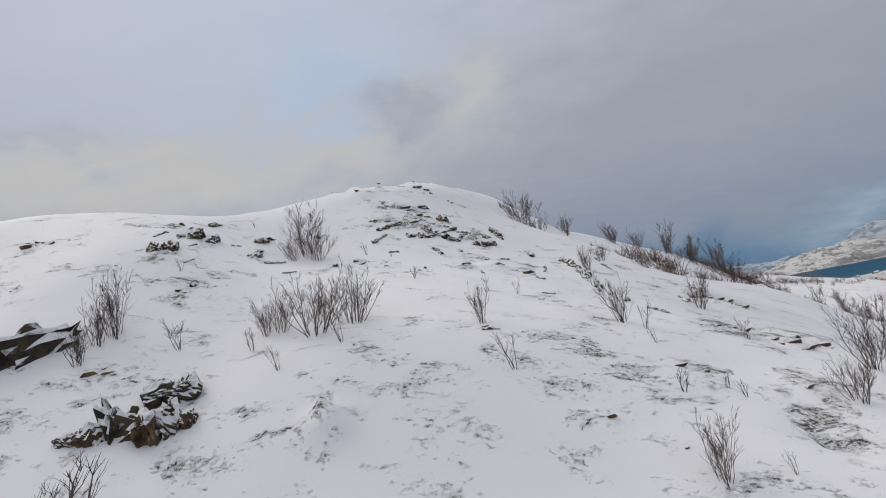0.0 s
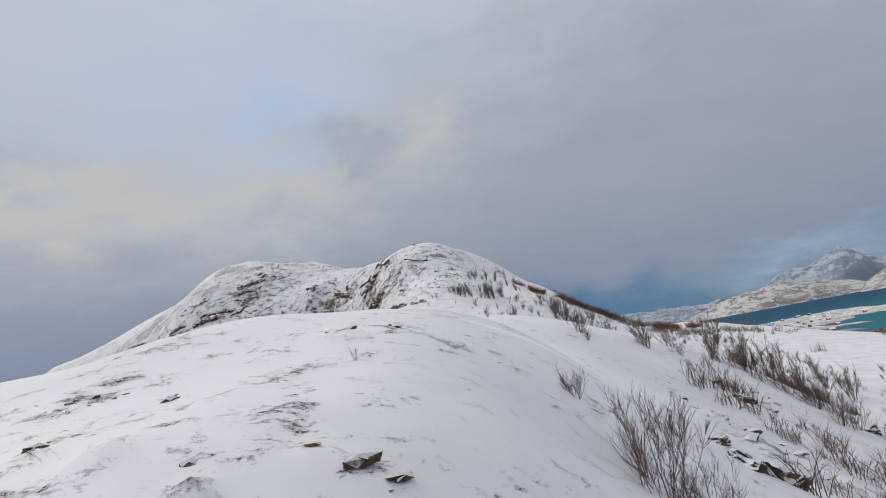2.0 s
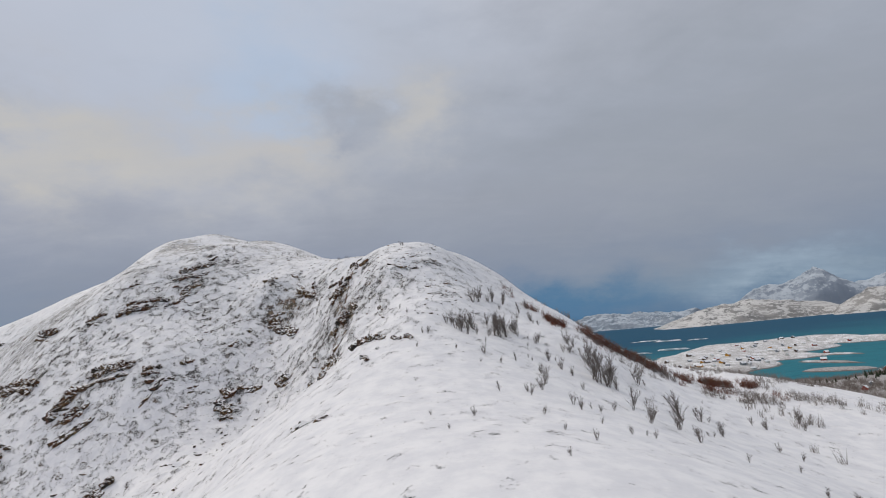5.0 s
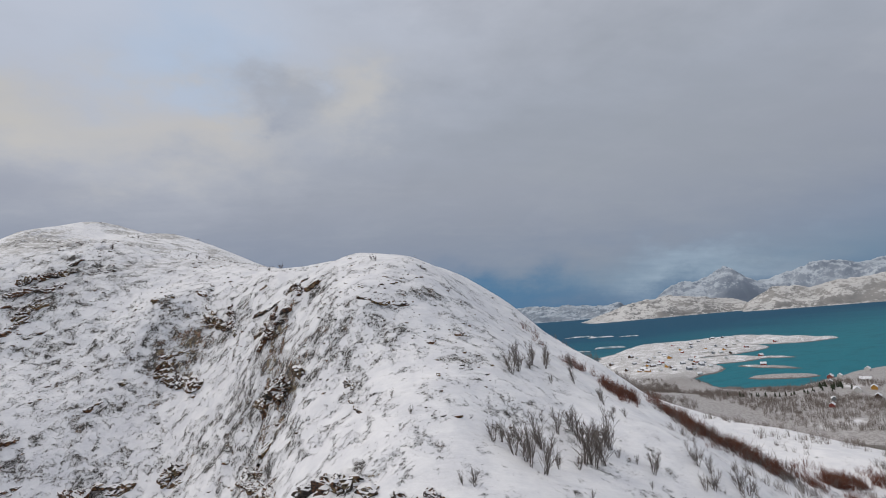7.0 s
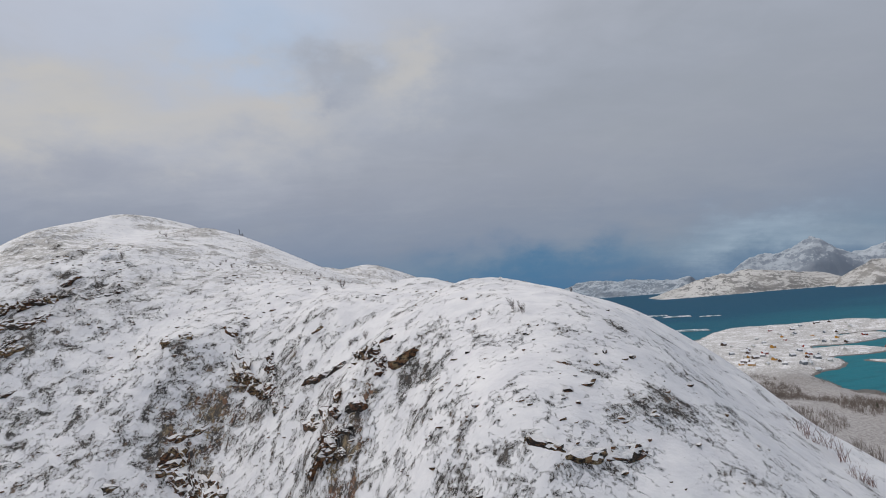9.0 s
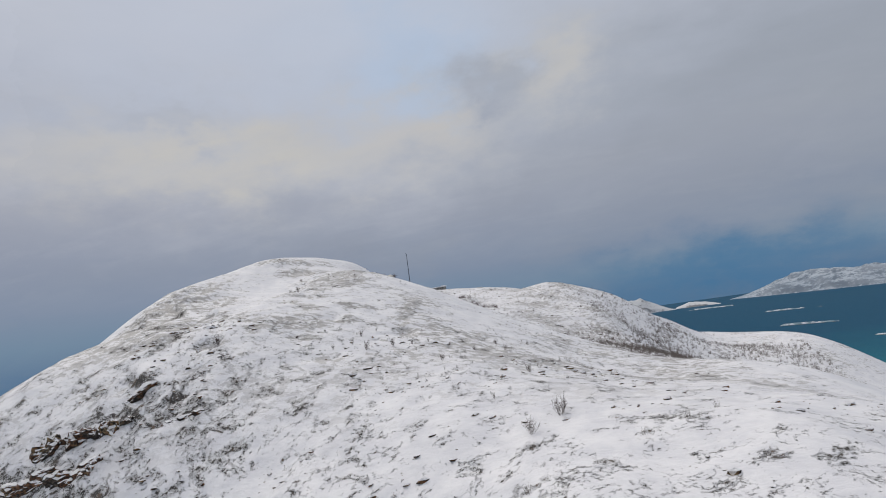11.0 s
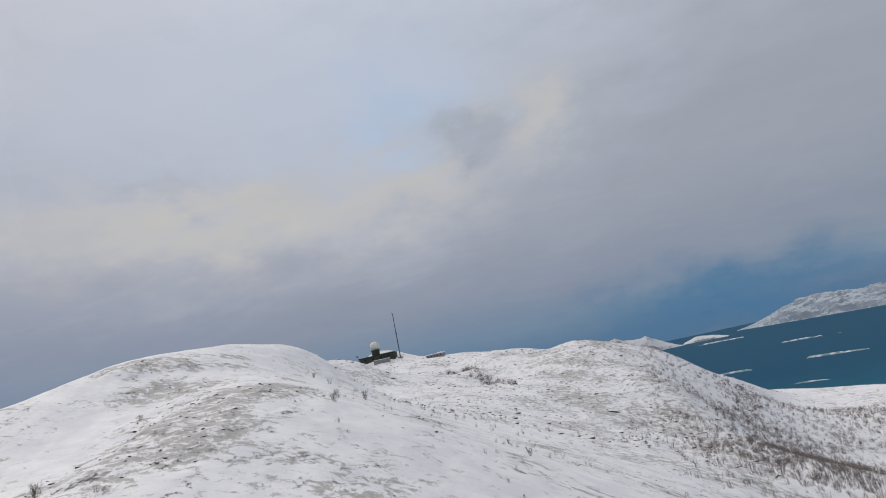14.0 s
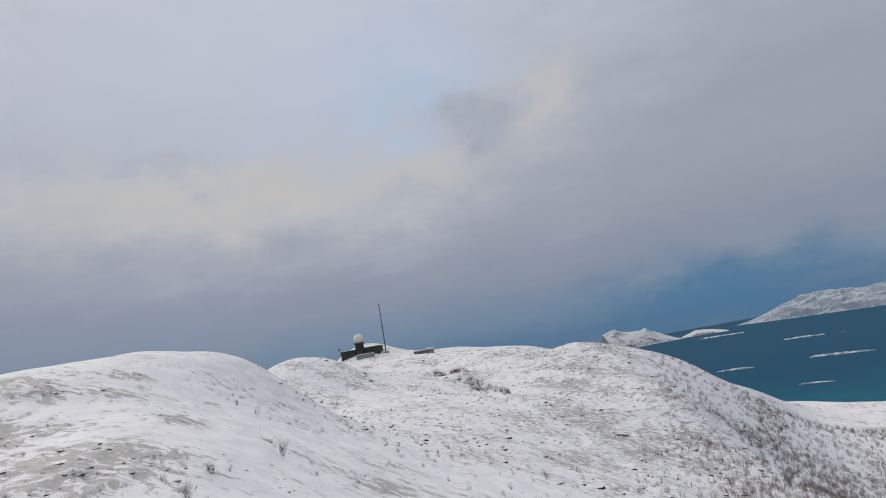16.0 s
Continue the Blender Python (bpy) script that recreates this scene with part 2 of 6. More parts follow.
    crack = m.step(m.noise(0.75, 9, 0.70, (1.2, 1.2, 0.5), 0, None, 1.0), 0.46, 0.54)
    stone = m.mix(m.math("MULTIPLY", crack, 0.85), stone, (0.018, 0.015, 0.013))
    col = m.mix(m.math("MULTIPLY", bare, 0.94), col, stone)
    # close by: crumbs of moss, grass and gravel
    broad_near = m.math("MULTIPLY_ADD", m.noise(0.8, 5, 0.62, (1.0, 1.5, 1.0), -30), 1.2, -0.6)
    much_near = m.math("MULTIPLY", m.math("ADD", stony, broad_near), 0.15)
    grit = m.noise(2.6, 11, 0.78, (1.0, 1.6, 1.3), 12, None, 0.3)
    grit = m.math("ADD", grit, m.math("MULTIPLY_ADD", m.noise(24.0, 6, 0.72, (1.0, 1.6, 1.6), 20), 0.40, -0.20))
    crumb = m.math("MULTIPLY", m.step(m.math("ADD", grit, much_near), 0.636, 0.654), nigh)
    crumb = m.math("MULTIPLY", crumb, m.step(m.noise(38.0, 5, 0.7, (1.0, 1.3, 1.3), 30), 0.43, 0.52))
    frost = m.math("MULTIPLY", m.math("MULTIPLY", m.step(m.math("ADD", grit, much_near), 0.575, 0.645), 0.13), nigh)
    near_dark = m.mix(m.step(m.noise(9.0, 6, 0.72), 0.40, 0.60), (0.014, 0.011, 0.009), (0.055, 0.042, 0.028))
    near_dark = m.mix(m.step(m.noise(2.1, 5, 0.65), 0.54, 0.62), near_dark, (0.17, 0.105, 0.045))
    col = m.mix(frost, col, HEATH_PALE)
    col = m.mix(m.math("MULTIPLY", crumb, 0.92), col, near_dark)
    # floor of the birch wood on the low ground by the shore
    low = m.math("MULTIPLY", m.math("SUBTRACT", 1.0, m.step(s.outputs[2], 14.0, 40.0)), m.step(s.outputs[0], 180.0, 280.0))
    low = m.math("MULTIPLY", low, m.step(m.noise(0.012, 4, 0.6), 0.30, 0.40))
    low = m.math("MULTIPLY", low, m.math("SUBTRACT", 1.0, m.step(s.outputs[1], 630.0, 710.0)))
    scrub = m.mix(m.step(m.noise(0.5, 5, 0.7), 0.38, 0.62), (0.14, 0.12, 0.11), (0.34, 0.32, 0.31))
    col = m.mix(m.math("MULTIPLY", low, 0.8), col, scrub)
    # wet rock along the shore
    tide = m.math("SUBTRACT", 1.0, m.step(m.math("MULTIPLY_ADD", m.noise(0.07, 6, 0.68), 3.2, m.math("SUBTRACT", s.outputs[2], 1.6)), 0.7, 1.3))
    col = m.mix(m.math("MULTIPLY", tide, 0.85), col, (0.085, 0.075, 0.065))
    m.colour(col)
    m.put(m.mix(bare, (0.72,) * 3, (0.86,) * 3), m.b.inputs["Roughness"])
    drift = m.math("MULTIPLY", m.noise(0.16, 5, 0.5, (1.0, 1.8, 1.0), 10), m.math("MULTIPLY_ADD", afar, 0.65, 0.05))
    stubble = m.math("MULTIPLY", m.math("ADD", crumb, frost), m.math("MULTIPLY", m.noise(13.0, 5, 0.7), 0.09))
    broken = m.math("MULTIPLY", m.math("ADD", ribs, m.math("MULTIPLY", tufts, 0.35)), m.math("MULTIPLY_ADD", bare, 0.5, m.math("MULTIPLY", m.math("ADD", thin, 0.15), m.math("MULTIPLY", afar, 0.9))))
    m.bump(m.math("ADD", m.math("ADD", drift, stubble), broken), 0.75, 0.8)
    return m.m


def rock_material():
    m = Mat("dark_lichened_rock_with_snow", 0.85)
    nz = m.math("ADD", m.up(), m.math("MULTIPLY_ADD", m.noise(5.0, 6, 0.68), 0.7, -0.35))
    cap = m.step(nz, 0.22, 0.40)
    tint = m.mix(m.step(m.random(), 0.20, 0.80), m.mix(m.step(m.noise(4.0, 6, 0.7), 0.4, 0.6), (0.022, 0.018, 0.012), (0.085, 0.062, 0.034)), m.mix(m.step(m.noise(5.0, 5, 0.7), 0.42, 0.60), (0.080, 0.044, 0.020), (0.22, 0.135, 0.060)))
    m.colour(m.mix(cap, m.mix(m.step(m.noise(14.0, 5, 0.7), 0.36, 0.48), (0.020, 0.014, 0.009), tint), SNOW))
    m.bump(m.noise(9.0, 7, 0.72), 0.9, 0.05)
    return m.m


def crag_material():
    m = Mat("rusty_crag_with_snow", 0.85)
    nz = m.math("ADD", m.up(), m.math("MULTIPLY_ADD", m.noise(0.8, 6, 0.68), 0.5, -0.25))
    cap = m.step(nz, 0.40, 0.52)
    tint = m.mix(m.step(m.random(), 0.25, 0.85), rock_colour(m, 1.2), m.mix(m.step(m.noise(1.1, 5, 0.7), 0.4, 0.6), ROCK_RUST, ROCK_OCHRE))
    tint = m.mix(m.math("MULTIPLY", m.step(m.noise(0.16, 5, 0.62), 0.50, 0.57), 0.85), tint, m.mix(m.step(m.noise(2.0, 5, 0.7), 0.4, 0.6), (0.12, 0.045, 0.018), ROCK_RUST))
    m.colour(m.mix(cap, m.mix(m.step(m.noise(1.5, 7, 0.74, (1, 1, 1.8)), 0.44, 0.58), (0.014, 0.010, 0.008), tint), SNOW))
    m.bump(m.noise(0.9, 7, 0.7), 0.9, 0.6)
    return m.m


def water_material():
    m = Mat("cold_sea", 0.55)
    s = m.t.nodes.new("ShaderNodeSeparateXYZ")
    m.t.links.new(m.place, s.inputs[0])
    # turquoise over the shallow sand of the sound, deep blue outside
    shallow = m.math("SUBTRACT", 1.0, m.step(m.math("ADD", s.outputs[1], m.math("MULTIPLY", m.noise(0.004, 3, 0.5), 500.0)), 950.0, 1850.0))
    col = m.mix(shallow, (0.0085, 0.072, 0.136), (0.020, 0.165, 0.212))
    col = m.mix(m.math("MULTIPLY", m.step(m.noise(0.02, 5, 0.6, (1, 3, 1), 40), 0.45, 0.75), 0.35), col, (0.012, 0.055, 0.09))
    col = m.mix(m.math("MULTIPLY", m.step(m.noise(0.05, 6, 0.68, (1, 3.5, 1), 35), 0.52, 0.66), 0.35), col, (0.028, 0.115, 0.175))
    m.colour(col)
    m.b.inputs["Specular IOR Level"].default_value = 0.04
    m.bump(m.noise(0.12, 5, 0.6, (1, 2.2, 1), 30), 0.5, 0.8)
    return m.m


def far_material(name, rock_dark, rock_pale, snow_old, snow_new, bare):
    """Rock dusted with old snow, on a large scale; callers pass colours already paled by haze."""
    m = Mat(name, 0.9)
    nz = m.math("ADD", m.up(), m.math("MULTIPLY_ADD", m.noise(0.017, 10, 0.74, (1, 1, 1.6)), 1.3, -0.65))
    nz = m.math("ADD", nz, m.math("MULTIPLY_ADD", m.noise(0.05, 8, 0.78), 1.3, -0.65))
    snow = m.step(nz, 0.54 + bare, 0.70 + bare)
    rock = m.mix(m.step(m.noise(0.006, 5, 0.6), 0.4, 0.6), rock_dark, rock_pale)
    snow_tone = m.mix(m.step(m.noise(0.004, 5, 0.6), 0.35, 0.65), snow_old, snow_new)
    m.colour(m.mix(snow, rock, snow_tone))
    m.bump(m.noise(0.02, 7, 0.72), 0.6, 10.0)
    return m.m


def reef_material():
    m = Mat("snowy_skerry", 0.8)
    s = m.t.nodes.new("ShaderNodeSeparateXYZ")
    m.t.links.new(m.place, s.inputs[0])
    wet = m.math("SUBTRACT", 1.0, m.step(m.math("ADD", s.outputs[2], m.math("MULTIPLY", m.noise(0.08, 5, 0.65), 1.6)), 1.0, 1.8))
    m.colour(m.mix(wet, m.mix(m.step(m.noise(0.06, 6, 0.7), 0.42, 0.58), (0.20, 0.30, 0.34), SNOW_OLD), (0.10, 0.09, 0.08)))
    return m.m


M_REEF = reef_material()
M_GROUND, M_ROCK, M_CRAG, M_WATER = ground_material(), rock_material(), crag_material(), water_material()

# ---- shape of the land ----
# rounded rises and hollows: x, y, radius, height
RISES_WIDEST = ((-144.3, 372.3, 260, 165.58), (-34.9, 774.3, 140, 119.87), (-260, 200, 80, -61.27), (270, 350, 80, -43.1), (-350, 500, 80, -86.15), (-160, 800, 80, 43.05),
         (-200, 100, 80, -58.52), (-300, 300, 80, -78.88), (405.1, 581.9, 80, -4.68), (-90, 230, 48, -82.87), (197.8, 668.5, 48, 39.69), (-260, 350, 48, -8.26),
         (100, 160, 48, -16.77), (-120, 100, 48, -43), (-150, 200, 48, -26.11), (-200, 300, 48, -51.05), (250, 640, 48, 10.92), (-397.2, 582.2, 48, 51.84),
         (-7, 12, 28, 18.69), (-98.7, 456.8, 28, 21.67), (40, 280, 28, 12.35), (46.1, 435.5, 28, -10.67), (-128.6, 587.5, 28, 22.96))
RISES_WIDE = ((67.1, 649.7, 28, 18.25), (-35, 170, 28, -11.92), (-86.2, 768, 28, -7.43), (104.8, 549.1, 28, -11.81), (-397.2, 582.2, 28, 25.6), (15.5, 539.1, 28, -1.24),
         (-90, 230, 28, 9.49), (10.2, 133, 28, -4.26), (17, 508.7, 28, -4.86), (149.2, 645, 28, -3.03), (-60, 150, 28, -15.55), (-200, 440, 28, -14.14),
         (34.4, 610, 28, 8.96), (30, 100, 28, 4.66), (-122, 692, 28, 6.6), (28.6, 239.4, 16, 11.62), (-155.7, 357.3, 16, 5.37), (-108, 405.8, 16, 5.07),
         (-123.4, 716.2, 16, 4.75), (-58.3, 404.5, 16, 6.95), (-397.2, 582.2, 16, 8.49), (-176.9, 393.6, 16, 3.05), (117, 240, 16, -8.03))
RISES_LARGE = ((46.1, 353.5, 16, 5.02), (-35, 250, 16, -14.22), (19.2, 642.3, 16, 9.11), (34.6, 407.4, 16, -3.49), (-68.8, 471.4, 16, 1.69), (-42.2, 354.1, 16, 0.36),
         (113.9, 668.4, 16, 10.12), (13.1, 353, 16, -3.96), (-106.7, 696.7, 16, 1.84), (-28.4, 401.6, 16, 2.42), (46.2, 572.9, 16, 7.99), (18.9, 198.8, 16, 5),
         (-249.6, 400.7, 16, 19.85), (120.1, 280.2, 16, -6.02), (-160, 400, 16, 0.56), (-22.5, 453.5, 16, -0.93), (-135.6, 343.6, 16, -1.03), (-44.2, 299.3, 16, -5.26),
         (-37, 602.5, 16, -5.77), (-50.1, 438.3, 16, 2.41), (-20, 230, 16, -13.09), (-59.9, 741.3, 16, -4.57), (-46.4, 703.7, 16, -6.78))
RISES_MEDIUM = ((138.9, 267, 16, -5.95), (-110, 330, 16, 7.11), (-93.3, 271.7, 16, 8.01), (-119.1, 387.1, 16, 6.64), (-154.9, 381.5, 16, -7.07), (-72, 343.8, 16, 4.38),
         (147.7, 702.6, 16, 4.74), (23.7, 448.9, 16, -3.78), (46.1, 435.5, 16, -6.88), (30.1, 445.6, 16, 7.58), (-23.4, 266.9, 16, -9.72), (-90, 480, 16, 7.24),
         (-63.1, 453.8, 16, -0.39), (-67.4, 423.4, 16, 4), (-106.3, 427, 16, 4.54), (-100.6, 458.8, 16, -0.41), (-212.2, 401.6, 16, 8.48), (-231.6, 400.5, 16, 4.73),
         (-49.8, 260.3, 16, -9.16), (-34.4, 765.7, 16, -3.75), (-105.6, 600.4, 16, 4.59), (-128.6, 587.5, 16, 2.92), (-58.7, 642.1, 16, -3.9))
RISES_MODEST = ((-64.8, 375.2, 16, 2.02), (-6, 205, 16, -6.95), (-14, 350, 16, 1.34), (173.6, 654, 16, -3.81), (-36.4, 376.5, 16, 1.82), (-80.2, 735.3, 16, -3.66),
         (-28.9, 282.6, 9, -6.05), (7.1, 38.3, 9, 4.53), (7, 256.1, 9, 5.45), (-81.6, 268, 9, 3.39), (64.6, 190.6, 9, 3.96), (46.2, 235.4, 9, -1.89),
         (-75.4, 297.7, 9, -2.86), (7.1, 232.2, 9, 5.17), (-63.4, 292.4, 9, -2.39), (-1.1, 285.9, 9, 3.63), (-20, 14, 9, -1.83), (105.8, 263, 9, -1.86),
         (-10.2, 236.3, 6, -6.01), (65.1, 258.4, 6, 2.01), (14.9, 222.8, 6, 3.51), (12, 300, 6, 0.48), (8.9, 18.5, 6, -0.13))
RISES_SMALL = ((53, 263.1, 6, 1.44), (79.7, 255.7, 6, -1.64), (23, 269.9, 6, 1.27), (78.4, 235.4, 6, 1.28), (12.3, 230.5, 6, 0.89), (-2.9, 253.3, 6, 3.78),
         (-11, 290, 6, 0.64), (-36.8, 299.2, 6, 1.95), (-0.5, 19.6, 6, 0.68), (1, 30.4, 6, -0.4), (18.7, 296, 6, 1.5), (8, 291.8, 6, -1.7),
         (28.3, 293.6, 6, -1.39), (-0.8, 11.5, 6, 1.94), (7.4, 23.6, 6, 1.43), (8.2, 16.3, 6, -1.6), (0, -6, 6, 1.86), (140.4, 286.1, 6, 1.43),
         (21.3, 261.1, 6, 0.96), (101.3, 237.3, 6, -1.31), (0, -6, 6, 1.1), (-2.3, 18.1, 3.5, -0.17), (14.3, 25.2, 3.5, 1.07))
RISES_FINE = ((-2.1, 27.8, 3.5, -0.81), (6.8, 22.5, 3.5, 0.35), (9.5, 27.6, 3.5, -0.54), (1, 30.4, 3.5, 0.41), (1.6, 21.4, 3.5, -0.11), (-3.9, 16.6, 3.5, -0.34),
         (16.4, 22.9, 3.5, -0.52), (20.6, 27.7, 3.5, 0.15), (1.1, 12.5, 2, 0.41), (3, 7.9, 2, -0.92), (5.5, 13.8, 2, -0.13), (-1, 1.5, 2, -1.19),
         (-5.5, 7.1, 1.2, 0.65), (-0.2, 5.3, 1.2, -0.15), (-0.9, 9.2, 1.2, 0.37), (2.7, 10.4, 1.2, -0.61), (7.7, 9.3, 1.2, 0.27), (1.9, 13.7, 1.2, 0.34),
         (-3, 12.4, 1.2, -0.18), (-0.5, 6.9, 1.2, -0.07), (1.2, 13.8, 1.2, 0.17), (-2.7, 9.6, 1.2, 0.25), (0.7, 8.9, 1.2, 0.08))
RISES_FINEST = ((-1, 1.5, 1.2, 0.18), (-7, 6, 1.2, 0.67), (-2.9, 6.3, 1.2, 0.79), (-1.3, 13.1, 1.2, 0.11), (-1.7, 10.6, 1.2, -0.52), (3.2, 12.5, 1.2, -0.12),
         (5.5, 14, 1.2, -0.08), (-4.8, 11.6, 1.2, 0.24), (2.7, 8.8, 1.2, 0.73), (3.6, 7.1, 1.2, 0.35), (-2.1, 11.8, 1.2, 0.49), (0.7, 10.9, 1.2, 0.33),
         (0.1, 11.8, 1.2, -0.25), (0.7, 11, 1.2, 0.13), (0, 0.5, 1.2, 0.19), (-4, 9.5, 1.2, -0.37), (-2.4, 8.9, 1.2, 0), (-3.7, 7.6, 1.2, 0.12),
         (-2.3, 6.5, 1.2, -0.93), (6.7, 8.2, 1.2, 0.13))
# finer shaping of the crests and flanks
RISES_CREST = ((-5.8, 6.6, 0.8, 0.04), (-4.5, 7, 0.8, -0.04), (-3.8, 7.5, 0.8, -0.02), (-3.3, 11.5, 0.9, -0.03), (-2.5, 11.8, 0.9, -0.11), (-1.1, 9.4, 0.8, -0.03),
         (1, 13, 1, -0.04), (1.7, 13.3, 1, -0.07), (2.9, 12.9, 0.9, 0.03), (9.6, 23.8, 1.8, 0.13), (15.2, 24.8, 2, -0.31), (6.8, 9.5, 0.8, 0.21),
         (7.2, 9, 0.8, -0.29), (-2.6, 8.8, 0.8, -0.03), (1.9, 9, 0.8, -0.02), (3.4, 8, 0.8, -0.05), (-6.2, 19.4, 0.9, 0.14), (-5.8, 20.6, 1, -0.1),
         (-4.6, 20.5, 0.9, -0.13), (-3.4, 21.1, 0.9, 0.12), (-2.6, 21.8, 1, 0.19), (-2.8, 33.6, 1.8, 0.82), (-1.1, 33.9, 1.8, 0.11))
RISES_RIDGE = ((-397.2, 582.2, 22, 2.78), (-235.3, 401.7, 22, -3.45), (-142.6, 358.5, 22, -3.61), (-132.3, 371.5, 22, 0.79), (-71.4, 409.4, 22, -2.16), (-22.8, 351.2, 22, -2.06),
         (13.3, 256.9, 17.8, -1.05), (30.5, 248.3, 17.4, 0.96), (78.9, 237.1, 17, -0.95), (97, 220.2, 16.3, 2.51), (110.1, 214, 16.2, -4.87), (57.3, 97.7, 7.3, 1.3),
         (62.6, 92, 7.2, -0.8), (-7.2, 33.6, 1.7, -0.24), (138.6, 303, 18.8, -2.2), (148.3, 246, 16.1, -2.31), (-94.9, 440.6, 20.7, 1.76), (-82.5, 461.4, 21.8, -1.89),
         (-42.3, 401.5, 17, 2.65), (-29.1, 392.1, 16.1, 0.56), (-2, 644, 22, -1.54), (35.3, 640.1, 22, 2.96), (24.4, 270.6, 7.5, -0.25))
RISES_FLANK = ((35.6, 281.9, 8.5, 0.63), (-18.1, 635.1, 22, 2.88), (27.1, 285, 6.5, -1.13), (45, 281.7, 6.8, -1.79), (81.1, 649.6, 22, 2.08), (-66.1, 469.2, 12.9, -1.39),
         (-89, 704.6, 22, -7.77), (-14, 727.2, 22, -1.79), (17.2, 643.7, 22, -2.8), (117.7, 665.8, 22, -4.07), (-77.6, 477.5, 9.4, 4.01), (-136.6, 704, 22, 5.52),
         (-32.7, 733.7, 22, -3.47), (52, 647.6, 20.6, -1.71), (-3.1, 5.7, 0.7, 0.09), (-0.8, 7.1, 0.7, 0.04), (0.3, 7.9, 0.7, -0.03), (5.4, 13.5, 0.7, -0.07),
         (-0.2, 5.3, 0.7, 0.08), (0.3, 3.6, 0.7, 0.18), (-0.8, 3.4, 0.7, 0.21), (18.7, 25, 1.6, -0.31), (0.2, 9.3, 0.7, 0.04))
RISES_SUMMIT = ((10.9, 19.9, 1, 0.08), (-0.9, 8.5, 0.7, -0.05), (1.1, 30, 1.4, 0.43), (9.5, 25.3, 1.2, -0.47), (7.5, 32.7, 1.6, -0.7), (9, 22.2, 1, -0.05),
         (3.1, 27.5, 1.2, -0.18), (0.1, 27.7, 1.2, 0.33), (0.8, 22.4, 0.9, 0.05), (-4.8, 259.5, 4.4, 0.35), (-35.2, 287.4, 6.8, -2.5), (34.7, 216.4, 4.2, -0.45),
         (18.3, 189.9, 4.9, 0.2), (31.9, 187.3, 5.1, -1.88), (41, 185.5, 5.3, -0.23), (-2.4, 229.7, 4.4, 2.46), (-81.2, 312.5, 8, -1.02), (-29, 285.6, 6.5, -0.3),
         (56.8, 197.4, 6.6, 1), (-78.8, 357.1, 6.3, -0.64), (40.5, 206.3, 6.5, 0.35), (-16.1, 285.5, 6.3, -1.05), (-36.9, 297.6, 7.5, 2.75))
RISES_SADDLE = ((532.9, 810.9, 8, 2.99), (-65, 375.5, 6.7, 0.75), (-73.9, 351.3, 5.8, -1.7), (-66.2, 388.9, 7.5, -0.28), (15.5, 539.8, 8, 1.11), (-53.9, 632.1, 8, -3.13),
         (56.9, 547, 8, 1.57), (21.1, 546, 8, -0.97), (37.3, 557.1, 8, -0.84), (-104.6, 468.3, 8, 2.31), (-43.7, 615.8, 8, 3.13), (63.4, 554.9, 8, -0.7),
         (-8, 32, 6, -1.18), (-24, 115, 14, -2.22), (-22, 95, 16, -6.5), (-30, 78, 18, -5), (-6.5, 24, 3.2, -0.8), (-13, 42, 9, -2.5), (88, 85, 26, -4.5))
RISES = (RISES_WIDEST, RISES_WIDE, RISES_LARGE, RISES_MEDIUM, RISES_MODEST, RISES_SMALL, RISES_FINE, RISES_FINEST, RISES_CREST, RISES_RIDGE, RISES_FLANK, RISES_SUMMIT, RISES_SADDLE)


TABLES = {}


def fbm(x, y, size, octaves, seed):
    """Smooth value noise in about -1 to 1."""
    if seed not in TABLES:
        TABLES[seed] = np.random.RandomState(seed).rand(8, 256, 256) * 2 - 1
    total, amp, norm = np.zeros_like(x), 1.0, 0.0
    for o in range(octaves):
        table = TABLES[seed][o]
        u, v = x / size + 37.7 * o + 1000, y / size + 91.3 * o + 1000
        i, j = np.floor(u).astype(int), np.floor(v).astype(int)
        a, b = u - i, v - j
        a, b = a * a * (3 - 2 * a), b * b * (3 - 2 * b)
        i0, j0, i1, j1 = i % 256, j % 256, (i + 1) % 256, (j + 1) % 256
        total += amp * ((table[i0, j0] * (1 - a) + table[i1, j0] * a) * (1 - b) + (table[i0, j1] * (1 - a) + table[i1, j1] * a) * b)
        norm += amp
        amp, size = amp * 0.5, size * 0.5
    return total / norm


def smooth(v, low, high):
    s = np.clip((v - low) / (high - low), 0, 1)
    return s * s * (3 - 2 * s)


# low snowy land by the sound: x, y, half length, half width, turn in degrees, height
SHORE = ((600, 860, 215, 115, 50, 9), (765, 965, 215, 120, 35, 11), (900, 965, 165, 105, -10, 12), (965, 885, 95, 62, -40, 8), (1004, 838, 52, 22, -15, 5),
         (800, 838, 95, 36, 10, 6), (735, 733, 62, 12, -58, 2.5), (648, 658, 70, 12, -76, 2.5), (665, 765, 85, 45, -20, 6), (560, 740, 120, 75, 40, 8),
         (470, 690, 125, 70, 70, 7), (425, 600, 120, 68, 75, 7), (645, 492, 150, 62, 0, 8), (585, 588, 52, 20, -35, 3), (520, 455, 170, 75, 8, 9), (400, 760, 120, 60, 70, 8),
         (560, 990, 40, 18, 50, 3))
REEFS = ((1000, 2330, 100, 16, -27, 5), (742, 1720, 95, 15, -27, 5), (517, 1755, 62, 14, -24, 4), (1050, 3250, 130, 26, -22, 6), (496, 1386, 42, 9, -24, 2.5),
         (955, 1608, 70, 13, -38, 4), (664, 1147, 52, 9, -38, 3), (975, 1497, 60, 13, -38, 4), (745, 1160, 55, 12, -38, 4), (1015, 1420, 55, 11, -38, 3), (690, 1330, 34, 8, -36, 2.5))


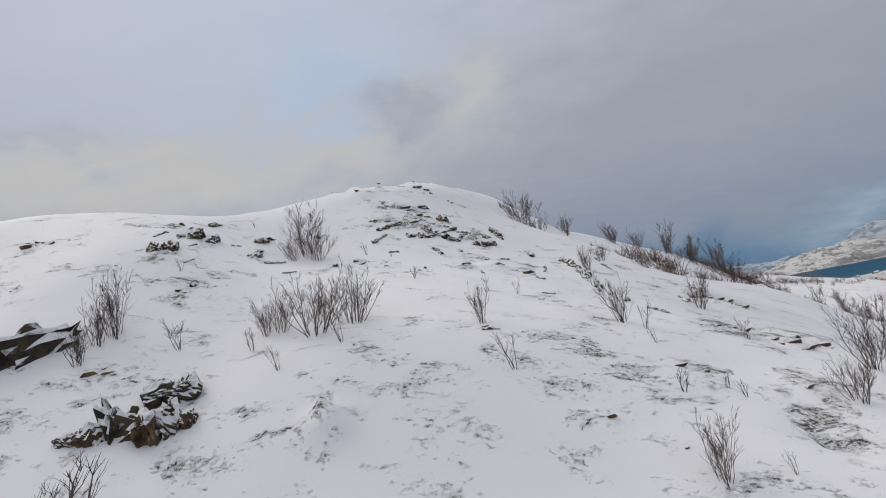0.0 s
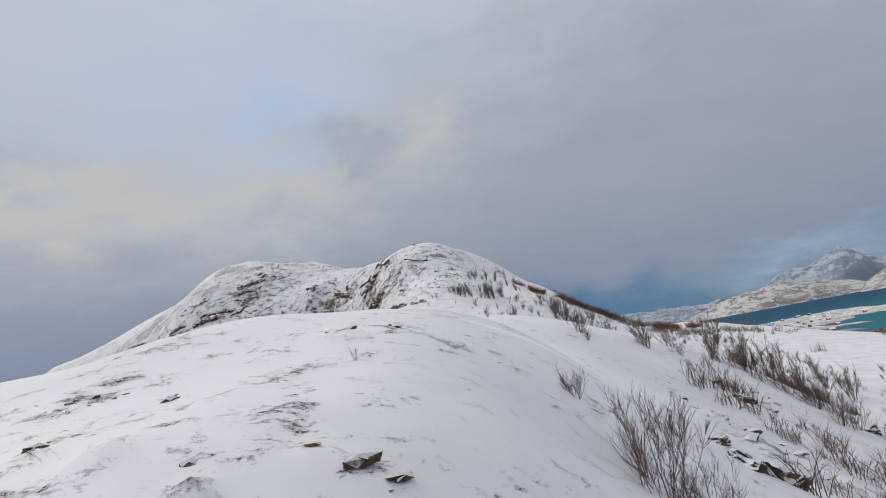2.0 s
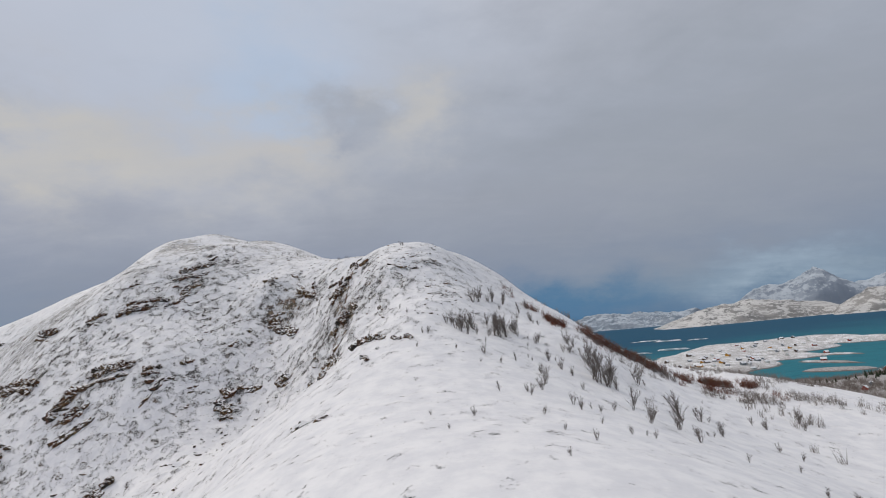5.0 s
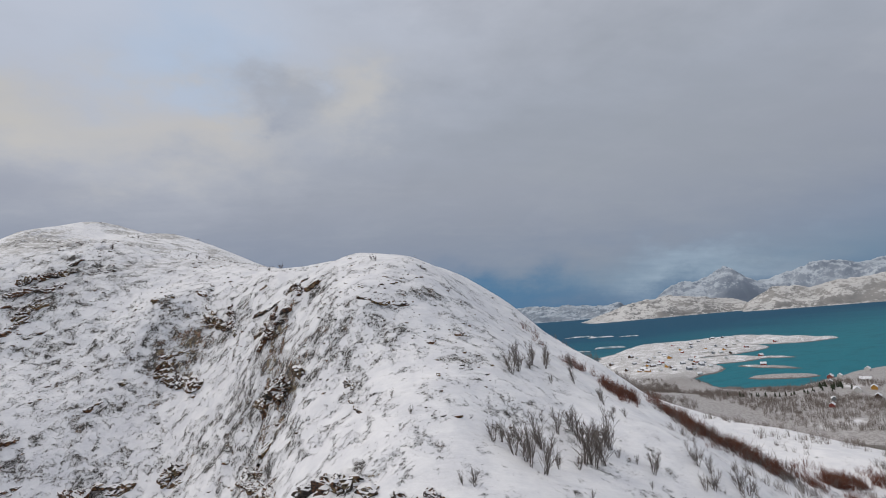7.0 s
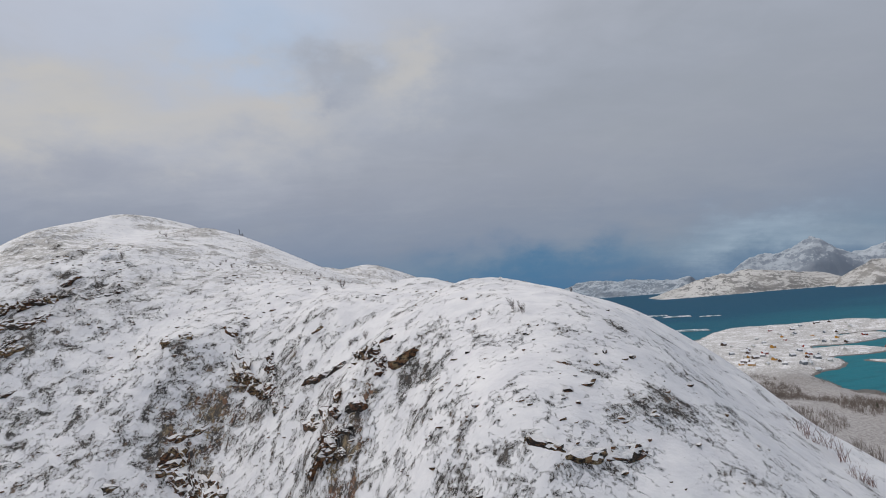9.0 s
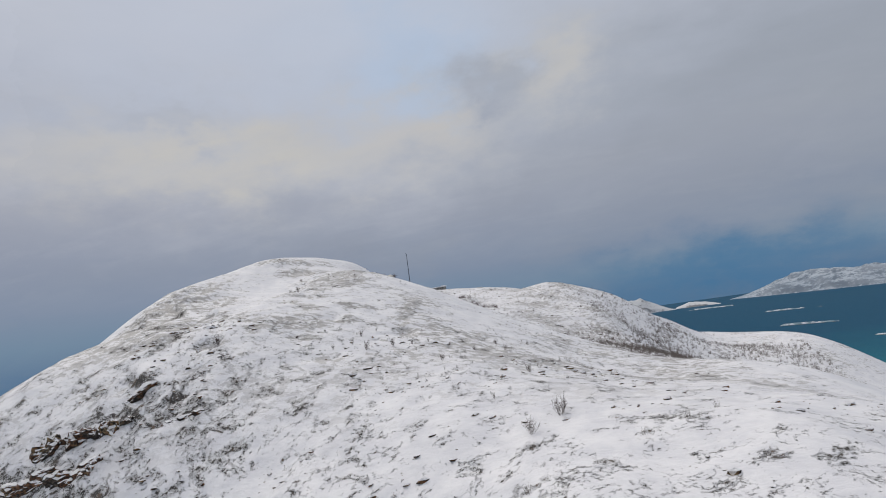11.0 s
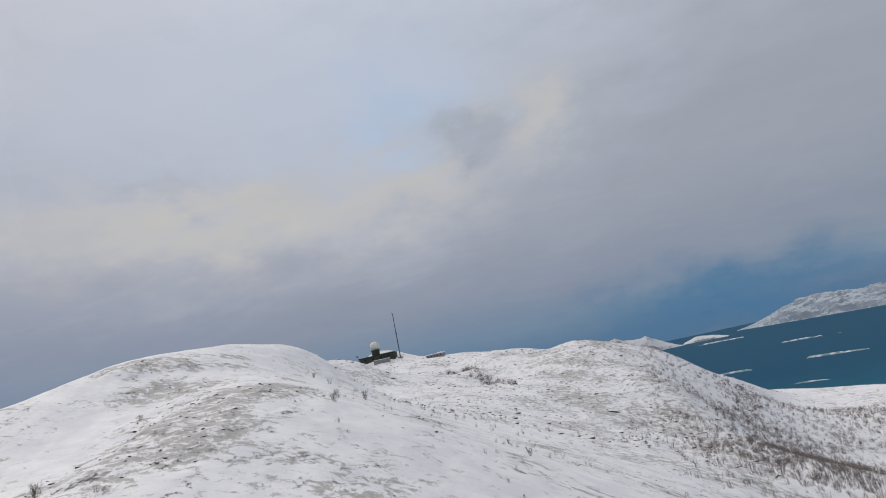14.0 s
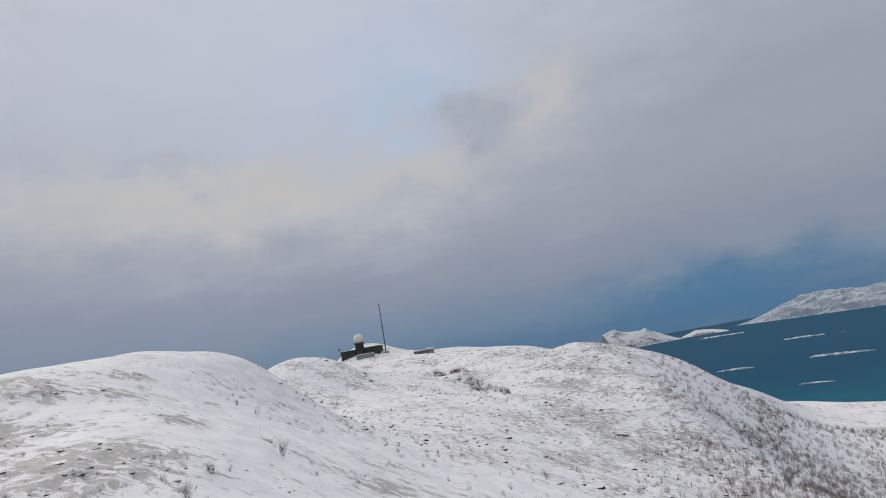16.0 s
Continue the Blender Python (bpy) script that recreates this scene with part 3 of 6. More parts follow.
def islet(x, y, warp, cx, cy, rx, ry, turn, high):
    c, s = math.cos(radians(turn)), math.sin(radians(turn))
    u, v = ((x - cx) * c + (y - cy) * s) / rx, ((y - cy) * c - (x - cx) * s) / ry
    r = np.sqrt(u * u + v * v) + 0.22 * warp
    return -6 + (high + 6) * (1 - smooth(r, 0.35, 1.25))


def hills(x, y):
    z = np.zeros_like(x)
    for group in RISES:
        for cx, cy, r, h in group:
            z += h * np.exp(-((x - cx) ** 2 + (y - cy) ** 2) / (2 * r * r))
    return z


# patches of heath and gravel laid bare by the wind: x, y, half widths, amount
HEATH_FIRST = ((-0.14, 9.01, 0.23, 0.1, 0.7), (0.19, 9.01, 0.19, 0.11, 0.8), (0.5, 8.91, 0.19, 0.11, 0.9), (-1.1, 8.77, 0.3, 0.3, 0.35), (-0.3, 8.3, 0.28, 0.11, 0.6), (-2.39, 3.62, 0.3, 0.1, 0.7),
         (-0.79, 2.96, 0.12, 0.06, 0.6), (-2.37, 4.9, 0.33, 0.21, 0.3), (-0.07, 7.79, 0.72, 0.42, 0.6), (0.61, 7.66, 0.47, 0.29, 0.5), (-0.51, 8.27, 0.51, 0.18, 0.45), (0.82, 6.55, 0.4, 0.44, 0.45),
         (1.13, 6.3, 0.38, 0.37, 0.4), (0.29, 3.9, 0.16, 0.08, 0.5), (0.91, 3.46, 0.25, 0.12, 0.6), (0.75, 2.9, 0.18, 0.05, 0.55), (1.15, 3.31, 0.21, 0.05, 0.4), (1.09, 2.7, 0.12, 0.09, 0.5),
         (1.65, 3.38, 0.23, 0.11, 0.45),)
HEATH_SECOND = ((2.24, 3.28, 0.24, 0.22, 0.4), (2.07, 2.78, 0.25, 0.23, 0.45), (2.83, 4.45, 0.58, 0.44, 0.55), (3.51, 6.21, 0.43, 0.51, 0.6), (-4.7, 5.79, 0.31, 0.11, 0.5), (-4.12, 4.77, 0.13, 0.1, 0.5),
         (-3.31, 6.25, 0.66, 0.14, 0.5), (-1.63, 7.17, 0.3, 0.14, 0.3), (-2.86, 3.23, 0.09, 0.06, 0.4), (-1.15, 6.21, 0.16, 0.08, 0.6), (-0.94, 6.32, 0.11, 0.08, 0.6), (-0.64, 6.22, 0.1, 0.07, 0.5),
         (0.34, 6.39, 0.25, 0.13, 0.45), (0.43, 6.22, 0.16, 0.14, 0.5), (0.97, 6.64, 0.26, 0.19, 0.5), (1.09, 6.36, 0.24, 0.17, 0.55), (0, 6.05, 0.19, 0.09, 0.35), (1.16, 6.16, 0.17, 0.1, 0.6),
         (-0.35, 8.27, 0.28, 0.15, 0.55),)
HEATH_THIRD = ((-0.01, 8.14, 0.27, 0.2, 0.5), (0.14, 7.54, 0.35, 0.23, 0.55), (0.89, 7.35, 0.11, 0.18, 0.6), (0.56, 6.95, 0.2, 0.11, 0.4), (-2.07, 6.09, 0.12, 0.04, 0.6), (-0.34, 9.59, 0.12, 0.13, 0.6),
         (-0.2, 9.37, 0.11, 0.11, 0.65), (-0.04, 9.28, 0.16, 0.09, 0.65), (0.16, 9.19, 0.15, 0.06, 0.65), (-0.39, 9.92, 0.11, 0.16, 0.5), (-0.32, 10.62, 0.28, 0.27, 0.35), (0.02, 10.75, 0.24, 0.2, 0.4),
         (0.35, 11.81, 0.36, 0.28, 0.3), (-0.2, 11.48, 0.29, 0.23, 0.3), (-2.05, 10.82, 0.28, 0.16, 0.7), (-2.19, 10.61, 0.18, 0.14, 0.7), (-2, 11.19, 0.12, 0.23, 0.6), (-1.32, 10.53, 0.1, 0.14, 0.5),
         (-1.77, 9.86, 0.11, 0.27, 0.6),)
HEATH_FOURTH = ((-1.25, 9.47, 0.08, 0.19, 0.5), (-0.71, 9.13, 0.1, 0.04, 0.5), (-0.49, 9.35, 0.14, 0.05, 0.3), (-1.22, 9.15, 0.17, 0.06, 0.4), (7.13, 15.05, 0.9, 2.24, 0.5), (9.79, 19.59, 0.97, 0.91, 0.35),
         (-0.09, 17.44, 0.44, 0.62, 0.45), (1.75, 23.08, 1.03, 0.75, 0.55), (2.07, 21.33, 0.67, 0.56, 0.45), (-0.54, 27.01, 0.67, 1.67, 0.4), (1.03, 20.31, 0.5, 0.67, 0.3), (-164.7, 309.73, 30.62, 31.05, 0.6),
         (-144.87, 266.23, 23.46, 58.65, 0.5), (-100.79, 272.18, 16.77, 7.41, 0.5), (-112.04, 268.14, 16.79, 6.81, 0.4), (-64.24, 264.14, 20.85, 52.11, 0.4), (20.68, 159.91, 4.52, 2.9, 0.35), (27.35, 137.91, 4.34, 2.84, 0.3),
         (17.37, 133.27, 3.92, 1.5, 0.35),)
HEATH_FIFTH = ((-80.93, 312.5, 15.38, 4.96, 0.7), (-98.92, 274.18, 18.07, 4.97, 0.6), (-103.26, 264.2, 17.62, 6.02, 0.4), (-13.73, 242.06, 8.55, 21.36, 0.8), (-50.26, 261.24, 7.91, 3.16, 0.7), (-6.1, 151.57, 4.11, 5.61, 0.7),
         (-76.55, 268.71, 12.71, 2.57, 0.6), (-33.71, 286.47, 10.07, 4.01, 0.7), (-1.3, 237.57, 8.12, 8.46, 0.7), (-6.8, 223.22, 6.26, 12.69, 0.8), (7.37, 245.05, 7.41, 6.95, 0.7), (15.37, 214.12, 5.62, 3.7, 0.5),
         (14.09, 191.36, 5.8, 5.1, 0.4), (-76, 326.92, 22.06, 6.01, 0.8), (-79.35, 311.66, 16.48, 4.17, 0.9), (-47.53, 268.16, 15.68, 1.8, 0.6), (8.11, 185.06, 5.34, 1.61, 0.8), (-0.72, 279.1, 6.31, 5.57, 0.6),
         (-18.02, 287.4, 8.32, 5.04, 0.6),)
HEATH_SIXTH = ((25.15, 231.94, 3.4, 5.03, 0.7), (15.63, 223.31, 3.71, 1.67, 0.8), (26.15, 226.69, 2.13, 2.58, 0.5), (11.86, 229.36, 3.02, 4.02, 0.6), (-32.65, 286.36, 6.7, 3.46, 0.8), (2.6, 251.74, 5.63, 8.5, 0.7),
         (-69.34, 328.54, 9.73, 4.26, 0.8), (14.73, 259.99, 3.08, 3.52, 0.5), (19.62, 264.66, 1.42, 4.27, 0.6), (17.91, 255.75, 1.94, 3.33, 0.6), (14.41, 248.97, 1.26, 1.56, 0.6), (8.8, 252.53, 2.21, 1.54, 0.6),
         (4.23, 258, 2.94, 1.91, 0.7), (17.57, 247.55, 2.51, 1.29, 0.7), (28.01, 252.78, 3.04, 2.09, 0.6), (-30.7, 323.37, 13.83, 4.34, 0.5), (-41.55, 333.76, 7.7, 2.15, 0.5), (-14.35, 304.02, 5.6, 2.64, 0.6),
         (4.67, 296.86, 5.11, 3.62, 0.4),)
HEATH_SEVENTH = ((-71.49, 325.18, 8.01, 3.89, 0.9), (-59.4, 324.33, 5.07, 3.68, 0.7), (-37.43, 305.04, 6.06, 4.84, 0.5), (-14.3, 293.59, 5.03, 5.37, 0.8), (-3.92, 276.41, 3.35, 3.15, 0.9), (-61.66, 395.5, 16.79, 19.58, 0.6),
         (-44.05, 363.28, 6.16, 2.46, 0.6), (-41.87, 352.83, 8.01, 3.03, 0.6), (-57.97, 369.96, 7.17, 2.95, 0.5), (-31.7, 364.8, 2.48, 14.85, 0.5), (-29.63, 350.25, 3.2, 4.46, 0.6), (-48.05, 340.66, 4.79, 1.11, 0.7),
         (-57.09, 340.93, 5.27, 3.07, 0.6), (-65.07, 335.56, 3.64, 2.2, 0.8), (-32.11, 343.66, 2.56, 1.26, 0.8), (-14.78, 354.99, 4.17, 4.41, 0.5), (-101.51, 371.83, 15.97, 25.58, 0.6), (-79.42, 348, 9.3, 22.88, 0.6),
         (-104.38, 390.66, 16.26, 7.94, 0.4),)
HEATH_EIGHTH = ((-54.44, 357.88, 6.19, 2.97, 0.5), (-12.5, 352, 3.98, 2.17, 0.4), (-61.3, 362.59, 5.69, 2.88, 0.5), (-66.96, 402.46, 15.71, 13.51, 0.55), (-55.27, 401.39, 7.47, 7.84, 0.6), (-78.58, 417.49, 13.03, 8.53, 0.45),
         (-82.47, 444.32, 6.48, 3.04, 0.6), (-63.66, 429.09, 4.56, 3.83, 0.6), (-77.58, 434.01, 5.87, 2.62, 0.5), (-93.55, 428.97, 10.91, 4.67, 0.8), (-97.08, 424.85, 6.22, 5.15, 0.8), (-33.94, 408.44, 5.35, 2.78, 0.45),
         (-35.55, 435.85, 5.01, 5.03, 0.4), (-11.86, 440.03, 3.9, 4.76, 0.4), (14.54, 602.9, 13.89, 8.6, 0.5),)
HEATHS = (HEATH_FIRST, HEATH_SECOND, HEATH_THIRD, HEATH_FOURTH, HEATH_FIFTH, HEATH_SIXTH, HEATH_SEVENTH, HEATH_EIGHTH)


def stones(x, y):
    """Where stones and heath break the snow, 0 to 1."""
    crags = smooth(y, 150, 205) * (1 - smooth(x, 26, 66)) * (1 - 0.5 * smooth(y, 325, 400))
    crags = crags * (1 - 0.72 * smooth(-x, 4, 26) * (1 - smooth(y, 262, 296)))
    s = 0.05 + 0.36 * crags + 0.09 * smooth(y, 430, 520) + 0.12 * smooth(y, 320, 380) * smooth(x, -20, 10)
    s = s + 0.28 * smooth(x, 380, 450) * smooth(y, 560, 640)
    near = 1 - smooth(y, 25, 50)
    s = s * (1 - near) + near * 0.05
    for group in HEATHS:
        for cx, cy, rx, ry, much in group:
            s = np.maximum(s, (0.3 + 0.7 * much if cy < 60 or cy > 330 else 0.12 + 0.48 * much) * np.exp(-(((x - cx) / rx) ** 2 + ((y - cy) / ry) ** 2) * 0.7))
    return np.clip(s, 0, 1)


# bare rock faces: x, y, half widths, and 1 where the rock is rusty or ochre
FACES_STEEP = ((-142.7, 291.4, 18.2, 9.4, 0), (-97.6, 275.0, 10.9, 7.4, 0), (-138.5, 265.2, 9.9, 11.5, 0), (-89.1, 240.2, 5.4, 9.8, 0), (-35.5, 111.5, 2.1, 4.2, 1), (-61.0, 237.4, 5.7, 7.0, 0),
         (-19.1, 110.3, 2.0, 2.7, 0), (-113.4, 273.1, 5.9, 6.5, 1), (-78.6, 315.0, 9.3, 4.2, 0), (-98.9, 303.4, 10.6, 3.3, 0), (-30.1, 285.8, 6.8, 7.3, 0), (-48.8, 262.7, 4.9, 10.1, 0),
         (-1.6, 249.8, 3.7, 6.8, 1), (-1.5, 227.9, 5.2, 7.1, 1), (-6.9, 224.5, 5.5, 9.3, 0), (7.4, 185.1, 5.6, 2.1, 1), (-30.5, 285.5, 8.6, 8.1, 1), (-78.8, 313.8, 13.5, 6.6, 0))
FACES_UPPER = ((-43.2, 267.7, 6.0, 4.1, 0), (-25.0, 257.0, 2.3, 4.5, 1), (33.6, 214.2, 1.5, 1.2, 0), (-38.4, 290.3, 4.2, 6.3, 0), (-28.8, 283.9, 6.4, 6.0, 1), (-3.1, 242.9, 2.3, 2.8, 1),
         (-75.7, 313.8, 8.6, 8.0, 0), (17.7, 221.4, 2.6, 1.5, 0), (33.3, 214.6, 1.2, 1.2, 0), (7.2, 247.0, 1.7, 3.3, 0), (16.5, 247.0, 1.7, 1.2, 0), (-38.0, 298.9, 4.2, 2.4, 0),
         (16.2, 241.0, 1.9, 1.3, 0), (-65.0, 322.4, 10.0, 3.7, 0), (-70.6, 348.4, 3.1, 1.0, 0), (-72.0, 344.0, 1.8, 1.1, 0), (-33.6, 347.3, 2.1, 1.0, 0))


def faces(x, y, stained):
    """Where bare rock stands out of the snow, or only where it is stained, 0 to 1."""
    s = np.zeros_like(x)
    ragged = 0.55 * fbm(x, y, 8, 5, 71)
    for cx, cy, rx, ry, tint in FACES_STEEP + FACES_UPPER:
        if tint or not stained:
            s = np.maximum(s, np.exp(-((x - cx) / rx) ** 2 - ((y - cy) / ry) ** 2))
    return np.clip(s * (1 + 1.2 * ragged), 0, 1)


def land(x, y):
    """Height of the snow and rock over the sea."""
    x, y = np.asarray(x, float), np.asarray(y, float)
    z = hills(x, y)
    stony = stones(x, y)
    far = smooth(np.hypot(x - 5, y - 8), 18, 60)
    near = 1 - far
    # broken ledges: treads of snow and short steep risers, in patches, on the stony flanks
    patches = smooth(fbm(x, y, 22, 4, 11), 0.0, 0.30) * far * smooth(stony, 0.25, 0.7)
    lay = z + 0.45 * x - 0.22 * y + 9.0 * fbm(x, y, 21, 6, 5)
    t = lay / 8.0 - np.floor(lay / 8.0)
    z = z + patches * 3.0 * (smooth(t, 0.62, 0.92) - t + 0.1)
    rugged = fbm(x, y, 15, 5, 21)
    z = z + far * smooth(stony, 0.1, 0.8) * (1.9 * rugged + 1.5 * (0.25 - np.abs(fbm(x, y, 9, 5, 22))))
    z = z + far * (0.3 * fbm(x, y, 30, 4, 31) + 0.10 * fbm(x, y, 6, 3, 32))
    # broken rock wall along the snow chute below the notch
    wall_line = x + 5.0 + 0.10 * (y - 232) + 3.0 * fbm(x, y, 14, 4, 61)
    along = smooth(y, 196, 210) * (1 - smooth(y, 262, 278))
    z = z + along * (2.6 * smooth(wall_line, -1.3, 1.3) - 1.3 + 1.8 * (smooth(wall_line, 3.4, 5.2) - smooth(wall_line, 3.0, 13.0))) * (0.6 + 0.8 * fbm(x, y, 18, 3, 62))
    rough_face = faces(x, y, False)
    z = z + rough_face * (1.6 * (0.3 - np.abs(fbm(x, y, 5, 5, 63))) + 1.2 * fbm(x, y, 3, 4, 64))
    # small hummocks and stones on the first rise
    lumps = smooth(fbm(x, y, 1.3, 4, 43), -0.1, 0.3) * smooth(stony, 0.1, 0.7)
    z = z + near * (0.05 * fbm(x, y, 1.3, 4, 41) + lumps * (0.28 * fbm(x, y, 0.6, 4, 42) + 0.05))
    # down to the shore
    mainland = z - 4 * smooth(-z, -14, 0)
    low = np.full_like(z, -6.0)
    warp = fbm(x, y, 60, 4, 77)
    for row in SHORE:
        low = np.maximum(low, islet(x, y, warp, *row))
    low = low + 1.2 * fbm(x, y, 40, 4, 51) * smooth(low, -3, 4)
    edge = smooth(np.maximum(x - 620, 0) + np.maximum(y - 900, 0) + np.maximum(-420 - x, 0) + np.maximum(-300 - y, 0), 0, 150)
    mainland = mainland * (1 - edge) - 6 * edge
    inland = (8 + 3 * fbm(x, y, 60, 4, 52)) * (1 - smooth(x, 150, 260)) * (1 - edge) - 6 * edge - 20 * smooth(x, 150, 260)
    return np.maximum(np.maximum(mainland, inland), low)


def at(x, y):
    return float(land(np.array([x]), np.array([y]))[0])


def mesh_object(name, verts, faces, material, smooth_shade=True):
    me = bpy.data.meshes.new(name)
    me.from_pydata(verts, [], faces)
    me.materials.append(material)
    if smooth_shade:
        me.polygons.foreach_set("use_smooth", [True] * len(me.polygons))
    me.update()
    return new(name, me)


def grid_faces(nx, ny):
    i, j = np.meshgrid(np.arange(nx - 1), np.arange(ny - 1))
    a = (j * nx + i).ravel()
    return np.stack([a, a + 1, a + nx + 1, a + nx], -1).tolist()


def lines(*spans):
    """Grid lines from spans of (start, end, first step, last step)."""
    out_lines = []
    for a, b, s0, s1 in spans:
        p = a
        while p < b:
            out_lines.append(p)
            p += s0 + (s1 - s0) * (p - a) / (b - a)
    out_lines.append(spans[-1][1])
    return np.array(out_lines)


gx = lines((-4800, -420, 300, 40), (-420, -130, 12, 2.5), (-130, -90, 1.2, 0.7), (-90, -16, 0.6, 0.55), (-16, -4.5, 0.55, 0.12), (-4.5, 4.5, 0.10, 0.10), (4.5, 24, 0.12, 0.55), (24, 60, 0.55, 0.7), (60, 130, 0.8, 1.4), (130, 400, 2.5, 6), (400, 1120, 6, 7), (1120, 4800, 12, 400))
gy = lines((-4800, -60, 500, 20), (-60, -1, 10, 0.15), (-1, 13, 0.10, 0.10), (13, 42, 0.12, 0.6), (42, 170, 0.9, 0.8), (170, 300, 0.55, 0.6), (300, 440, 0.6, 1.1), (440, 740, 1.4, 3.0), (740, 1200, 5, 7), (1200, 3400, 8, 22), (3400, 4800, 60, 300))
X, Y = np.meshgrid(gx, gy)
Z = land(X, Y)
ground = mesh_object("ground", np.stack([X, Y, Z], -1).reshape(-1, 3).tolist(), grid_faces(len(gx), len(gy)), M_GROUND)
stony_layer = ground.data.attributes.new("stony", "FLOAT", "POINT")
stony_layer.data.foreach_set("value", stones(X, Y).ravel().astype(np.float32))
rusty_layer = ground.data.attributes.new("rusty", "FLOAT", "POINT")
rusty_layer.data.foreach_set("value", faces(X, Y, True).ravel().astype(np.float32))
face_layer = ground.data.attributes.new("face", "FLOAT", "POINT")
face_layer.data.foreach_set("value", faces(X, Y, False).ravel().astype(np.float32))
tagged(ground, "snow-covered rocky hills with windblown heath and bare crags", "ground", kind="structure")

wx = lines((-5000, 5000, 400, 400))
WX, WY = np.meshgrid(wx, wx)
water = mesh_object("water", np.stack([WX, WY, 0 * WX], -1).reshape(-1, 3).tolist(), grid_faces(len(wx), len(wx)), M_WATER)
tagged(water, "cold blue-green sea with light ripples", "sea", kind="structure")

for row in REEFS:
    cx, cy, rx, ry, turn, high = row
    ry = ry * 0.6
    u, v = np.meshgrid(np.linspace(-1.5, 1.5, 90), np.linspace(-1.5, 1.5, 24))
    c, s = math.cos(radians(turn)), math.sin(radians(turn))
    rx_, ry_ = u * rx, v * ry
    px, py = cx + rx_ * c - ry_ * s, cy + rx_ * s + ry_ * c
    pz = islet(px, py, 3.2 * fbm(px, py, 38, 5, 78), cx, cy, rx, ry, turn, high)
    reef = mesh_object("reef", np.stack([px, py, pz], -1).reshape(-1, 3).tolist(), grid_faces(90, 24), M_REEF)
    tagged(reef, "low snow-covered skerry in the sea", "skerry", kind="structure")

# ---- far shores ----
# distance haze is painted into these base colours, most in M_FAR and M_FAR_PEAK
M_FAR = far_material("hazed_mountain", (0.16, 0.20, 0.25), (0.25, 0.29, 0.34), (0.34, 0.40, 0.47), (0.45, 0.50, 0.56), 0.30)
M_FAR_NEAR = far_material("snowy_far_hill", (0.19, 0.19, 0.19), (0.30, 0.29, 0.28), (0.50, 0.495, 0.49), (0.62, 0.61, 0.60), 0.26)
M_FAR_PEAK = far_material("hazed_snow_peak", (0.21, 0.25, 0.31), (0.29, 0.33, 0.39), (0.37, 0.42, 0.48), (0.45, 0.50, 0.56), 0.14)
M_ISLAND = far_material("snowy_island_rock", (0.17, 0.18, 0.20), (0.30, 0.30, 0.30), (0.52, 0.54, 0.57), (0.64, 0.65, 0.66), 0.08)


def ridge(name, label, a, b, tops, depth, material, seed, rough=0.35):
    """A mountain along a line from a to b; tops are heights at even steps along it."""
    n, m = 240, 64
    a, b = np.array(a, float), np.array(b, float)
    along = (b - a) / np.linalg.norm(b - a)
    side = np.array([along[1], -along[0]])
    s, t = np.meshgrid(np.linspace(0, 1, n), np.linspace(-1, 1, m))
    base = a + s[..., None] * (b - a) + (t * depth)[..., None] * side
    top = np.interp(s, np.linspace(0, 1, len(tops)), tops)
    x, y = base[..., 0], base[..., 1]
    shape = (1 - np.abs(t + 0.25 * fbm(x, y, 300, 4, seed + 3)) ** 1.3).clip(0, 1) * smooth(1 - np.abs(t), 0, 0.25) * smooth(np.minimum(s, 1 - s), -0.02, 0.03)
    z = top * shape * (1 + rough * fbm(x, y, 260, 6, seed)) - 4 + 0.22 * top * (0.3 - np.abs(fbm(x, y, 110, 5, seed + 1))) * shape
    ob = mesh_object(name, np.stack([x, y, z], -1).reshape(-1, 3).tolist(), grid_faces(n, m), material)
    return tagged(ob, label, "mountain", kind="structure")


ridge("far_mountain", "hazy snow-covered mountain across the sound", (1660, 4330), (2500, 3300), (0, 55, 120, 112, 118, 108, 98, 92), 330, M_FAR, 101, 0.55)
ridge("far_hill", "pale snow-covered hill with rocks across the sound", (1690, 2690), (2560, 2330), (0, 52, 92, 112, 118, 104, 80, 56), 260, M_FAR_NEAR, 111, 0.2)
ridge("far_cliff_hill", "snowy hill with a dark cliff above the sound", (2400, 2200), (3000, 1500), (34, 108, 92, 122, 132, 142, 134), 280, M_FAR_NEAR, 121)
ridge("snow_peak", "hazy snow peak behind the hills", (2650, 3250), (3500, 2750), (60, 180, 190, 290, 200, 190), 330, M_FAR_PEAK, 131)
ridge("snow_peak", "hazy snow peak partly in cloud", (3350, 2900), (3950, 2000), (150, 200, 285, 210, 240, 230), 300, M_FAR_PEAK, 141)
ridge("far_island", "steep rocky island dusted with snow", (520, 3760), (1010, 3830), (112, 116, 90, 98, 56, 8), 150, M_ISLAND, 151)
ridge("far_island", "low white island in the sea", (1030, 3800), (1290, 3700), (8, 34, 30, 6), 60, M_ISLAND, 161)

# ---- helpers for things ----
def part(name, bm, material, parent, label=""):
    """Links a bmesh as one mesh object under a thing or a part."""
    me = bpy.data.meshes.new(name)
    bm.to_mesh(me)
    bm.free()
    me.materials.append(material)
    ob = new(name, me)
    ob.parent = parent
    if label:
        ob["label"] = label
    return ob


